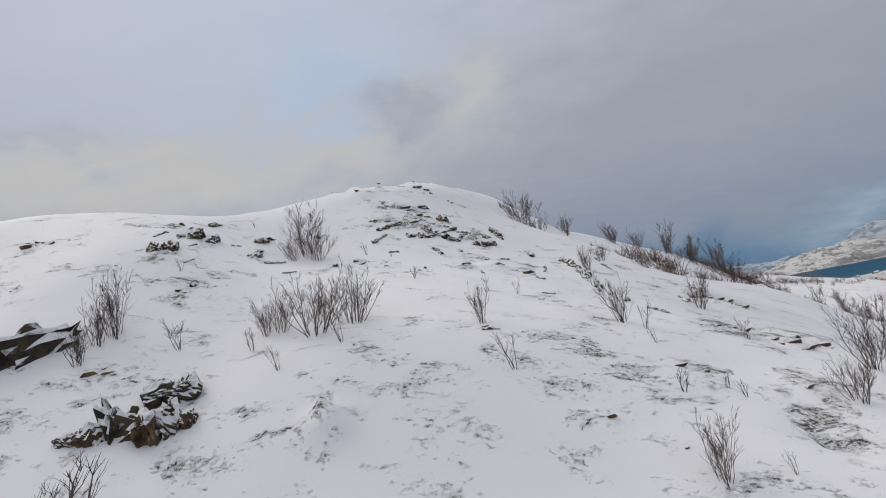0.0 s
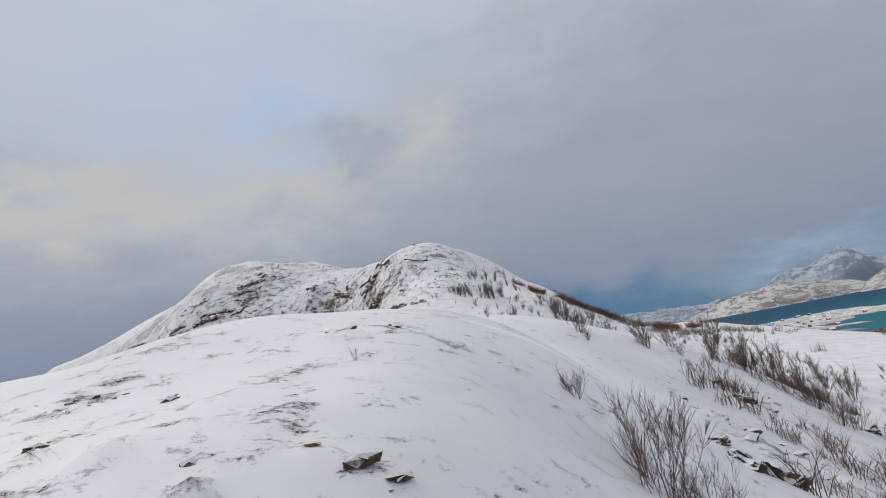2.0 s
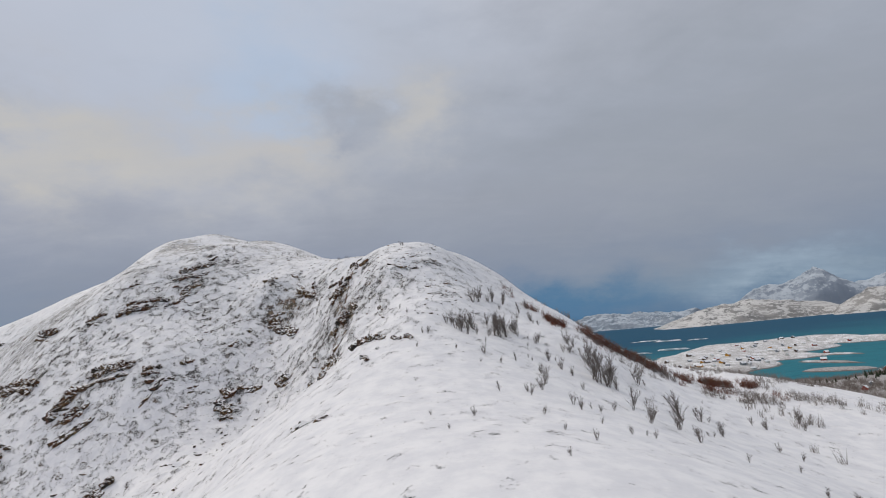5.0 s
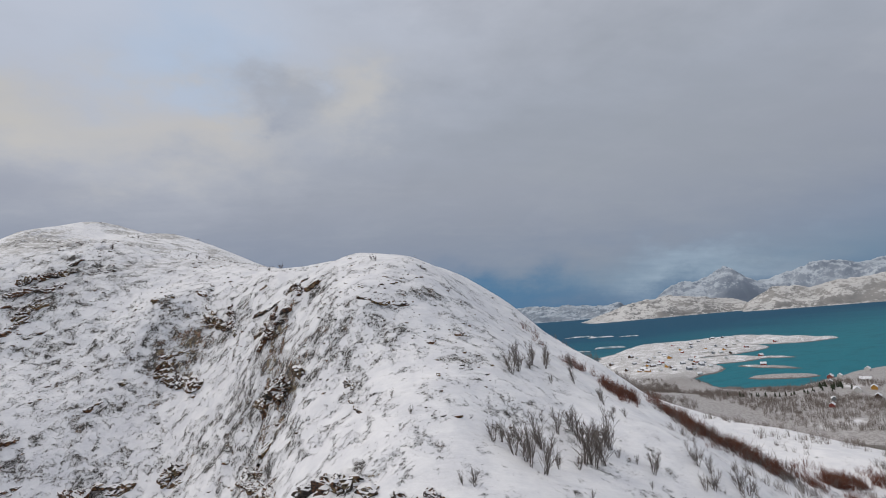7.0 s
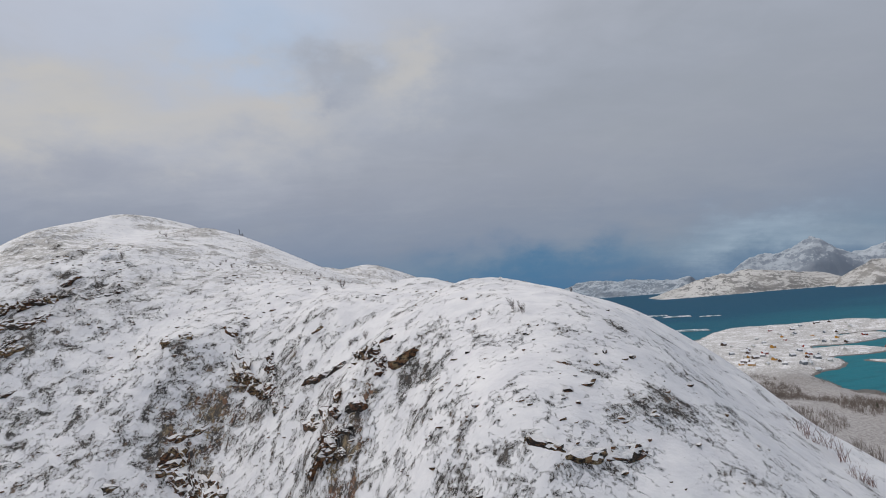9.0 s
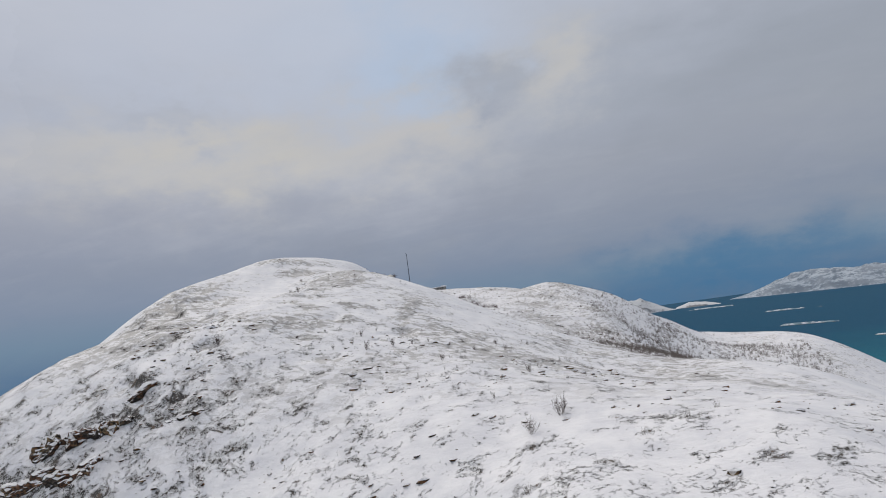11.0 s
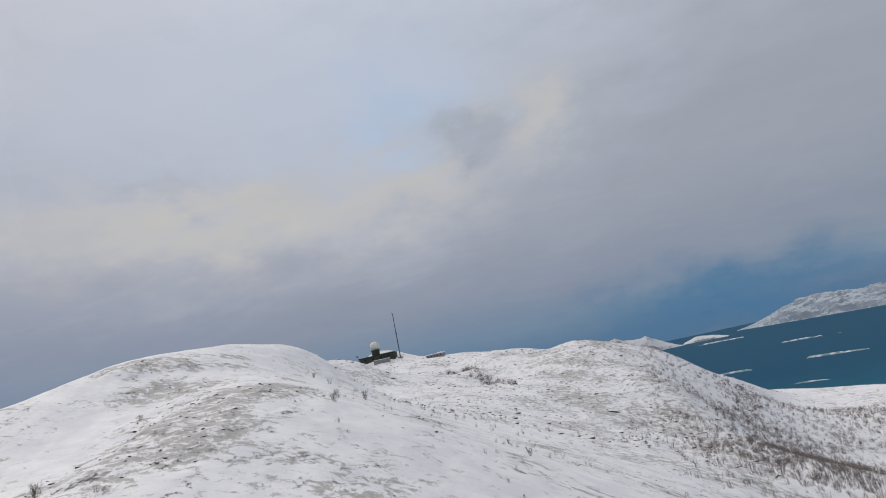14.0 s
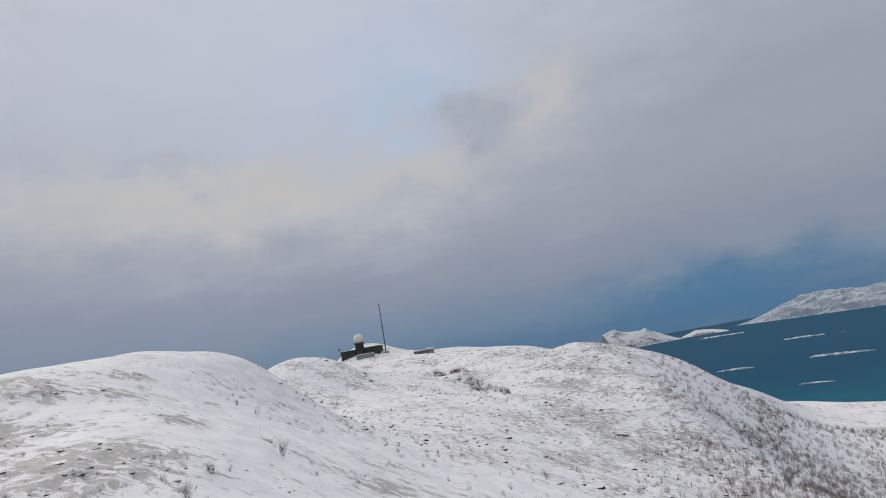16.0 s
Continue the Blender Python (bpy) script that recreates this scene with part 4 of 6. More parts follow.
def box(bm, x0, y0, z0, x1, y1, z1, bevel=0.0):
    got = bmesh.ops.create_cube(bm, size=1.0, matrix=Matrix.LocRotScale(((x0 + x1) / 2, (y0 + y1) / 2, (z0 + z1) / 2), None, (x1 - x0, y1 - y0, z1 - z0)))
    if bevel:
        edges = list({e for v in got["verts"] for e in v.link_edges})
        bmesh.ops.bevel(bm, geom=edges, offset=bevel, segments=1, affect="EDGES")
    return bm


def drum(bm, x, y, z0, z1, r0, r1, sides=16):
    bmesh.ops.create_cone(bm, cap_ends=True, segments=sides, radius1=r0, radius2=r1, depth=z1 - z0, matrix=Matrix.Translation((x, y, (z0 + z1) / 2)))
    return bm


def tube(verts, faces, points, radii, sides=3):
    """A tapered twig along points, added to lists of verts and faces."""
    start = len(verts)
    for k, (p, r) in enumerate(zip(points, radii)):
        a = points[min(k + 1, len(points) - 1)] - points[max(k - 1, 0)]
        a = a.normalized() if a.length > 1e-9 else Vector((0, 0, 1))
        u = a.orthogonal().normalized()
        w = a.cross(u)
        for s in range(sides):
            t = 2 * math.pi * s / sides
            verts.append(tuple(p + (u * math.cos(t) + w * math.sin(t)) * r))
    for k in range(len(points) - 1):
        for s in range(sides):
            a, b = start + k * sides + s, start + k * sides + (s + 1) % sides
            faces.append((a, b, b + sides, a + sides))


def twig_line(rng, origin, heading, length, bend, steps):
    pts, p, d = [origin.copy()], origin.copy(), heading.normalized()
    for _ in range(steps):
        d = (d + Vector((rng.uniform(-bend, bend), rng.uniform(-bend, bend), rng.uniform(-bend * 0.3, bend)))).normalized()
        p = p + d * (length / steps)
        pts.append(p.copy())
    return pts


M_BARK = plain("grey_brown_birch_bark", (0.17, 0.14, 0.125), 0.85, vary=0.45, scale=40)
M_STEM = plain("dark_plum_bark", (0.095, 0.068, 0.058), 0.85, vary=0.45, scale=40)
M_TWIG = plain("dark_plum_twigs", (0.115, 0.074, 0.062), 0.8, vary=0.4, scale=25)
M_TWIG_GREY = plain("pale_grey_brown_twigs", (0.23, 0.195, 0.175), 0.85, vary=0.4, scale=6)
M_TWIG_BROWN = plain("warm_brown_twigs", (0.13, 0.085, 0.066), 0.8, vary=0.4, scale=20)
M_TWIG_RED = plain("red_brown_twigs", (0.19, 0.066, 0.038), 0.8, vary=0.5, scale=0.6)
M_NEEDLE = plain("dark_green_needles", (0.035, 0.05, 0.022), 0.8, vary=0.5, scale=2)


def shrub(name, label, category, group, seed, stems, spread, lean, density, twig_material, thick=1.0, side=(0, 0), fine=2):
    """A bare many-stemmed shrub or birch of height 1, standing at the origin."""
    rng = random.Random(seed)
    root = new(name)
    tagged(root, label, category, group)
    tv, tf = [], []
    for k in range(stems):
        a = rng.uniform(0, 2 * math.pi)
        out_by = spread * rng.uniform(0.15, 1.0)
        base = Vector((math.cos(a) * 0.06 * lean * rng.random(), math.sin(a) * 0.06 * lean * rng.random(), -0.08))
        head = Vector((math.cos(a) * out_by + side[0], math.sin(a) * out_by + side[1], 1.0))
        length = rng.uniform(0.55, 1.08)
        pts = twig_line(rng, base, head, length, 0.20, 6)
        r = 0.0125 * thick * rng.uniform(0.6, 1.15)
        sv, sf = [], []
        tube(sv, sf, pts, [r * (1 - 0.84 * i / 6) for i in range(7)], 4)
        mesh_object("stem", sv, sf, M_STEM if twig_material == M_TWIG else M_BARK, False).parent = root
        for _ in range(density):
            i = rng.choice((1, 2, 3, 3, 4, 4, 5))
            f = rng.random()
            o = pts[i].lerp(pts[i + 1], f)
            b = rng.uniform(0, 2 * math.pi)
            d = (pts[i + 1] - pts[i]).normalized() + Vector((math.cos(b), math.sin(b), 0.25)) * rng.uniform(0.45, 0.95)
            ln = rng.uniform(0.16, 0.40) * (1.15 - 0.14 * i)
            tw = twig_line(rng, o, d, ln, 0.24, 3)
            tube(tv, tf, tw, [0.0056 * thick, 0.0043 * thick, 0.0031 * thick, 0.0014 * thick])
            for _ in range(fine):
                j = rng.randint(1, 2)
                b = rng.uniform(0, 2 * math.pi)
                d2 = (tw[j + 1] - tw[j]).normalized() + Vector((math.cos(b), math.sin(b), 0.35)) * 0.75
                tube(tv, tf, twig_line(rng, tw[j], d2, ln * rng.uniform(0.35, 0.7), 0.25, 2), [0.0034 * thick, 0.0026 * thick, 0.0012 * thick])
    twigs = tagged(mesh_object("crown", tv, tf, twig_material, False), kind="stuff")
    twigs.parent = root
    return root


PLACED = set()


def settle(k, m):
    """The thing itself the first time, then copies of it, at the pose m with its scale."""
    if k.name in PLACED:
        copy_thing(k, m).matrix_basis = m
    else:
        k.matrix_basis = m
        PLACED.add(k.name)


def plant(kinds, rows, rng, sink=0.0):
    """Sets copies of the shrubs at rows of x, y, height."""
    for x, y, h in rows:
        k = rng.choice(kinds)
        m = Matrix.LocRotScale((x, y, at(x, y) - sink * h), Euler((rng.uniform(-0.08, 0.08), rng.uniform(-0.08, 0.08), rng.uniform(0, 6.28))), (h * rng.uniform(0.85, 1.2), h * rng.uniform(0.85, 1.2), h))
        settle(k, m)


# ---- shrubs on the first rise and beyond: x, y, height ----
SHRUBS_A = ((-1.03, 3.98, 0.63), (-0.74, 4.2, 0.57), (-1.45, 4.06, 0.35), (-1.34, 4.1, 0.4), (-1.49, 3.84, 0.31), (-0.78, 3.75, 0.31), (-2.67, 4.06, 0.63), (-2.74, 3.95, 0.45),
         (-2.75, 3.73, 0.33), (-2.09, 3.91, 0.31), (-2.67, 5.19, 0.17), (0.32, 4.05, 0.4), (0.42, 3.32, 0.3), (1.58, 4.34, 0.51), (1.71, 4.21, 0.27), (-0.22, 5.58, 0.25),
         (-0.97, 5.68, 0.27), (0.86, 5.2, 0.19), (2.88, 5.46, 0.51), (2.51, 4.15, 0.23), (1.41, 3.14, 0.25), (1.19, 2.45, 0.37), (1.76, 3.09, 0.19), (1.71, 3.19, 0.17),
         (2.44, 3.1, 0.38), (3.13, 3.73, 0.58), (1.6, 3.81, 0.15), (-2.14, 2.78, 0.62), (1.53, 2.46, 0.13), (-1.2, 3.5, 0.2))
SHRUBS_B = ((-1.66, 6.6, 0.89), (-0.85, 6.62, 0.21), (-0.52, 6.53, 0.16), (1.15, 8.22, 0.64), (-2.56, 7.29, 0.18), (-1.92, 8.35, 0.15), (2.09, 8.63, 0.13), (2.61, 7.37, 0.33),
         (2.16, 6.78, 0.42), (2.12, 6.58, 0.27), (3.35, 7.63, 0.38), (2.08, 11.78, 0.38), (-0.03, 10.71, 0.14), (8.33, 21.66, 0.8), (9.59, 21.98, 0.63), (11.33, 22.76, 0.69),
         (11.9, 22.32, 0.92), (12.57, 20.77, 1.34), (12.19, 19.61, 1.26), (2.5, 11.16, 0.61))
SHRUBS_C = ((6.26, 21.66, 1.05), (6.15, 20.9, 0.43), (8.4, 21.94, 1.25), (9.9, 22.95, 1.03), (10.99, 22.64, 1.55), (12.04, 22.65, 1.42), (13.8, 23.77, 1.82), (4.14, 24.81, 0.26),
         (5.43, 25.83, 0.23), (1.03, 30.54, 0.52), (0.26, 30.23, 0.28), (5.39, 30.86, 0.54), (3.01, 25.9, 0.28), (2.1, 20.74, 0.19), (-0.42, 19.34, 0.13), (37.93, 149.32, 3.03),
         (13.07, 24.19, 1.34), (13.92, 23.28, 1.8), (60.56, 166.88, 6.86), (34.29, 92.27, 3.11), (29.53, 76.06, 2.52), (32, 73.86, 2.91), (36.23, 73.64, 1.71), (38.6, 73.61, 1.73),
         (42.94, 74.63, 1.81), (45.02, 58.02, 4.65), (50.93, 61.16, 5.1), (48.59, 56.09, 4.75))
SHRUBS_D = ((29.29, 181.28, 5.95), (34.24, 186.66, 5.59), (40.53, 183.29, 7.6), (46.43, 187.72, 6.54), (41.09, 206.35, 4.92), (47.35, 212.85, 5.2), (52.13, 216.62, 5.38), (58.91, 167.59, 10.56),
         (61.8, 177.25, 5.71), (62.67, 165.93, 4.66), (74.83, 177.61, 6.09), (57.02, 150.69, 5.19), (55.55, 142.24, 4.81), (72.25, 157, 7.97), (62.69, 144.58, 4.59), (79.43, 161.15, 4.27),
         (40.8, 154.3, 4.87), (34.03, 146.3, 1.94), (42.55, 161.08, 2.32), (50.94, 169.58, 3.23), (52.38, 166.72, 2.54), (31.76, 167.73, 2.95), (34.25, 163.67, 1.72), (38.89, 166.72, 2.4),
         (51.45, 184.67, 3.61), (49.34, 173.68, 2.64), (20.08, 177.62, 2.52), (16.48, 171.42, 1.42), (25.22, 168.98, 1.41), (29.4, 162.43, 1.12))
SHRUBS_E = ((50, 156.74, 2.32), (40.69, 138.8, 2.33), (43.92, 141.21, 1.46), (40.43, 130.83, 1.28), (42.8, 126.39, 1.67), (60.35, 135.3, 3.68), (76.8, 150.99, 3.3), (102.13, 168.09, 3.34),
         (118.73, 175.79, 4.68), (115.21, 170.45, 3.61), (13.53, 133.63, 0.92), (19.86, 130.88, 1.5), (15, 125.62, 0.82), (56.81, 181.46, 2.88), (61.69, 184.94, 3.75), (28.38, 184.18, 4.73),
         (30.65, 180.17, 5.91), (42.75, 183.81, 6.98), (38.6, 183.51, 6.19), (57.85, 168.84, 7.95), (61.42, 168.64, 8.08), (56.75, 202.99, 4.16), (15.27, 198.84, 1.8), (16.65, 192.43, 1.42))
SHRUBS_F = ((-1.41, 309.81, 2.87), (-5.09, 305.57, 2.21), (-37.63, 340.25, 1.57), (-29.69, 341.15, 1.87), (2.5, 270.69, 1.8), (-0.26, 272.99, 1.12), (21.42, 243.86, 1.92), (22.16, 242.14, 1.88),
         (36.42, 257.06, 1.25), (27.67, 280.5, 0.87), (-19.08, 333.85, 1.45), (-4.4, 330.59, 1.67), (-9.58, 316.08, 1.23), (-64.13, 374.74, 2.03), (-33.92, 337.22, 2.03), (-40.37, 336.88, 1.22),
         (-62.71, 334.78, 3.06), (-34.87, 347.91, 1.04), (-23.35, 344.97, 0.93), (-26.35, 342.85, 1.21), (-37.11, 344.55, 1.33), (-43.52, 404.06, 2.01), (-19.16, 344.68, 0.86), (-10.41, 350.29, 1.35),
         (-8.36, 346.01, 1.39), (-14.24, 343.09, 1.19), (-4.04, 359.63, 1.11), (-46.93, 428.98, 2.49), (-45.6, 410.88, 1.68), (-76.05, 403, 1.27), (-66.47, 450.31, 1.45), (-20.21, 427.78, 1.29),
         (-16.19, 410.98, 1.76))
SHRUBS_G = ((38.73, 204.48, 6.49), (43.27, 211.09, 5.86), (45.37, 209.56, 4.09), (51.17, 214.38, 5.63), (47.87, 206.24, 2.88), (56.12, 211.25, 5.64), (62.7, 222.16, 5.59), (57.57, 205.29, 3.63),
         (26.46, 186.22, 4.2), (28.05, 186.89, 3.84), (29.89, 187.14, 4.33), (29.62, 182.77, 4.95), (31.11, 186.23, 5.19), (34.26, 186.46, 2.66), (38.58, 189.86, 5.66), (41.81, 191.2, 5.86),
         (41.94, 188.57, 7.64), (43.26, 187.77, 6.71), (45.76, 188.58, 4.91), (37.21, 182.33, 3.48), (33.62, 181.94, 3.37), (39.87, 183.67, 4.5), (46.36, 186.24, 2.42), (57, 197.45, 2.85),
         (50.35, 183.63, 3.92), (46.9, 180.31, 1.86), (60.5, 186.12, 5.4), (58.65, 181.62, 4.15), (64.44, 182.66, 5.48), (65.97, 182.23, 4.43), (19.03, 178.24, 2.21))
near_label = "leafless dwarf birch with dark upright twigs standing in snow"
NEAR_KINDS = [shrub("shrub", near_label, "shrub", "shrubs on the first rise", 11, 15, 0.36, 1.6, 9, M_TWIG, 0.52, fine=3),
              shrub("shrub", near_label, "shrub", "shrubs on the first rise", 12, 12, 0.50, 1.6, 10, M_TWIG, 0.52, fine=3),
              shrub("shrub", "low spreading leafless shrub with red-brown twigs in snow", "shrub", "shrubs on the first rise", 13, 20, 0.95, 2.0, 8, M_TWIG, 0.50, fine=3)]
SPROUTS = [shrub("shrub_sprout", "thin bare sprout of a few twigs poking through snow", "shrub", "sprouts on the first rise", 14, 3, 0.35, 0.6, 5, M_TWIG, 0.95),
           shrub("shrub_sprout", "thin bare sprout of a few twigs poking through snow", "shrub", "sprouts on the first rise", 15, 4, 0.5, 0.6, 4, M_TWIG, 0.95)]
MID_KINDS = [shrub("bare_birch", "leafless grey-brown mountain birch with many thin stems", "tree", "birches on the snow slope", 21, 9, 0.34, 1.6, 15, M_TWIG_GREY, 0.8),
             shrub("bare_birch", "leafless grey-brown mountain birch with many thin stems", "tree", "birches on the snow slope", 22, 7, 0.44, 1.6, 16, M_TWIG_GREY, 0.85),
             shrub("bare_birch", "slender leafless mountain birch leaning downhill in snow", "tree", "birches on the snow slope", 23, 5, 0.26, 1.2, 18, M_TWIG_GREY, 0.85, (0.12, -0.05))]
rng = random.Random(5)
plant(NEAR_KINDS, [r for r in SHRUBS_A + SHRUBS_B if r[2] > 0.32 and not (r[0] < -1.7 and r[1] < 3.0) and not (1.0 < r[0] < 1.4 and 8 < r[1] < 8.6) and not (2.4 < r[0] < 2.6 and 10.8 < r[1] < 11.4)], rng)
plant(SPROUTS, [r for r in SHRUBS_A + SHRUBS_B if r[2] <= 0.32], rng)
plant(NEAR_KINDS, [r for r in SHRUBS_C if r[2] <= 1.1], rng)
plant(MID_KINDS, [r for r in SHRUBS_C if r[2] > 1.1], rng)
plant(MID_KINDS, [r for r in SHRUBS_D + SHRUBS_E if r[2] > 1.2], rng)
plant(NEAR_KINDS, [r for r in SHRUBS_D + SHRUBS_E if r[2] <= 1.2], rng)
plant(NEAR_KINDS, SHRUBS_F, rng)
plant(MID_KINDS, [(x, y, h * 0.8) for x, y, h in SHRUBS_G], rng)
plant([NEAR_KINDS[2]], [(-1.5, 6.5, 0.5), (-1.8, 6.42, 0.42)], rng)
bush = shrub("shrub", "dense brown leafless birch bush on the snowy crest", "shrub", "shrubs on the first rise", 16, 24, 0.62, 4.0, 12, M_TWIG_BROWN, 0.42, fine=3)
plant([bush], [(2.16, 10.65, 0.95), (2.45, 10.55, 0.62)], rng)
plant(SPROUTS, [(-2.0, 2.62, 0.55), (-2.12, 2.55, 0.42)], rng)
# loose birches that thin out down the snow slope
loose = []
for _ in range(70):
    x, y = rng.uniform(26, 112), rng.uniform(95, 205)
    if abs(x - 58) + 0.3 * (y - 150) < 40 + rng.uniform(-20, 20) and x > 20 + 0.1 * (y - 90):
        loose.append((x, y, rng.uniform(0.9, 3.0)))
plant(MID_KINDS, loose, rng)


# ---- brush too thick to count ----
def brush(name, label, spots, spikes, height, material, seed, lean=0.5, forks=0):
    """Clumps of thin tapered stalks with side twigs, joined: spots are x, y, size."""
    r = np.random.RandomState(seed)
    s = np.array(spots)
    s = s[land(s[:, 0], s[:, 1]) > 1.0]
    n, k = len(s), spikes
    base = np.stack([s[:, 0], s[:, 1], land(s[:, 0], s[:, 1]) - 0.05 * s[:, 2]], -1)
    size = np.repeat(s[:, 2] * height, k)[:, None]
    foot = np.repeat(base, k, 0) + np.concatenate([r.uniform(-0.28, 0.28, (n * k, 2)), np.zeros((n * k, 1))], -1) * size
    ang, out_by = r.uniform(0, 2 * np.pi, n * k), r.uniform(0.1, lean, n * k)
    long = r.uniform(0.45, 1.05, n * k)[:, None] * size
    head = np.stack([np.cos(ang) * out_by, np.sin(ang) * out_by, np.ones(n * k)], -1)
    mid = foot + head * long * np.array([0.42, 0.42, 0.55])
    tip = foot + head * long
    sets = [(foot, mid, tip, (0.011 if forks else 0.014) * size)]
    for _ in range(forks):
        f = r.uniform(0.25, 0.85, (n * k, 1))
        start = foot + (mid - foot) * np.minimum(f / 0.55, 1.0) + (tip - mid) * np.maximum((f - 0.55) / 0.45, 0.0)
        turn = r.uniform(0, 2 * np.pi, n * k)
        way = head + np.stack([np.cos(turn), np.sin(turn), np.zeros(n * k)], -1) * r.uniform(0.4, 1.0, (n * k, 1))
        end = start + way * long * r.uniform(0.2, 0.42, (n * k, 1))
        sets.append((start, (start + end) / 2 + np.array([0, 0, 0.02]) * size, end, 0.006 * size))
    blocks = []
    for a, b, c, width in sets:
        rings = [p + np.array([math.cos(2 * np.pi * q / 3), math.sin(2 * np.pi * q / 3), 0]) * width * w for p, w in ((a, 1.0), (b, 0.75)) for q in range(3)]
        blocks.append(np.stack(rings + [c], 1).reshape(-1, 3))
    allv = np.concatenate(blocks)
    b = (np.arange(len(allv) // 7) * 7)[:, None]
    quads = np.concatenate([b + np.array([q, (q + 1) % 3, 3 + (q + 1) % 3, 3 + q]) for q in range(3)]).tolist()
    tris = np.concatenate([b + np.array([3 + q, 3 + (q + 1) % 3, 6]) for q in range(3)]).tolist()
    ob = mesh_object(name, allv.tolist(), quads + tris, material, False)
    return tagged(ob, label, "brush", kind="stuff")


def strewn(count, seed, x0, x1, y0, y1, low, high, keep):
    r = random.Random(seed)
    out_spots = []
    for _ in range(count * 40):
        if len(out_spots) == count:
            break
        x, y = r.uniform(x0, x1), r.uniform(y0, y1)
        if keep(x, y, r):
            out_spots.append((x, y, r.uniform(low, high)))
    return out_spots


def clumpy(x, y, size, seed):
    return noise.noise(Vector((x / size + seed, y / size, seed * 0.37)))


# rust-red brush along the lee of the ridge, seen against the sound
def on_band(x, y, r):
    mid = 203 + 27 * math.exp(-(x - 64) / 11.0) + 3 * math.sin(x / 6.0)
    return abs(y - mid) < abs(r.gauss(0, 1)) * 4.0 + 1.0 and clumpy(x, y, 8, 3) > -0.3


brush("ridge_brush", "rust-red leafless brush along the edge of the snow slope", strewn(800, 31, 58, 135, 192, 245, 0.4, 1.3, lambda x, y, r: on_band(x, y, r) and clumpy(x, y, 7, 15) > -0.12), 14, 2.3, M_TWIG_RED, 1, 0.7, 2)
brush("ridge_brush", "brown leafless brush beside the red brush", strewn(430, 41, 58, 150, 188, 250, 0.4, 1.3, lambda x, y, r: abs(y - (200 + 27 * math.exp(-(x - 64) / 11.0))) < 12 and clumpy(x, y, 9, 12) > 0.1), 10, 2.2, M_TWIG_GREY, 12, 0.7, 2)
brush("ridge_brush", "grey leafless brush below the snow slope", strewn(420, 32, 80, 240, 150, 300, 0.6, 1.5, lambda x, y, r: clumpy(x, y, 22, 5) > 0.12), 12, 2.4, M_TWIG_GREY, 2)
# thicket on the right of the first rise
brush("thicket", "brown leafless birch thicket on snowy rocks", strewn(150, 33, 12, 70, 18, 75, 0.6, 1.3, lambda x, y, r: clumpy(x, y, 7, 8) > 0.02 and x > 21 and y < 20 + 0.95 * x and y > 0.45 * x + 4), 14, 0.85, M_TWIG_BROWN, 3, 0.7, 3)
brush("thicket", "rusty leafless brush between rocks on the first rise", strewn(150, 34, 4.2, 20, 9.5, 30, 0.5, 1.2, lambda x, y, r: clumpy(x, y, 2.5, 2) > 0.05 and abs(y - (7 + 1.12 * x)) < 3.5), 12, 0.6, M_TWIG_BROWN, 4, 0.8, 4)
# scrub on the flank of the farther ridge
brush("scrub", "grey-brown leafless scrub on the lee slope of the far ridge", strewn(6800, 35, 12, 190, 425, 640, 0.4, 1.2, lambda x, y, r: r.random() < min(1.0, max(0.0, (x - 14 - max(0, y - 520) * 0.3) / 45.0)) * (0.25 + 1.5 * max(0, clumpy(x, y, 20, 4) + 0.2))), 10, 2.5, M_TWIG_GREY, 5)
brush("scrub", "dark leafless shrubs scattered over the snowy bowl", strewn(560, 36, -70, 60, 450, 660, 0.35, 1.1, lambda x, y, r: clumpy(x, y, 26, 6) > 0.0), 10, 1.7, M_TWIG_GREY, 6)
brush("scrub", "row of dark leafless shrubs in a snowy hollow", strewn(70, 37, -62, -20, 575, 640, 0.7, 1.3, lambda x, y, r: abs(y - (640 - (x + 62) * 1.35)) < 7), 14, 3.0, M_TWIG, 7)
brush("scrub", "small leafless shrubs strewn over the snow ridge", strewn(240, 38, -70, 15, 285, 460, 0.3, 1.0, lambda x, y, r: clumpy(x, y, 12, 9) > 0.15), 12, 1.1, M_TWIG_GREY, 8)
brush("woodland", "bare grey birch wood on the low ground", strewn(3800, 39, 200, 560, 330, 680, 0.6, 1.3, lambda x, y, r: clumpy(x, y, 60, 2) > -0.05 and y < 1.35 * x + 160), 9, 5.5, M_TWIG_GREY, 9, 0.35)

brush("woodland", "bare grey bushes between the houses on the snowy point", strewn(420, 40, 480, 960, 680, 1040, 0.4, 1.1, lambda x, y, r: clumpy(x, y, 45, 7) > 0.0), 9, 3.0, M_TWIG_GREY, 10, 0.5)


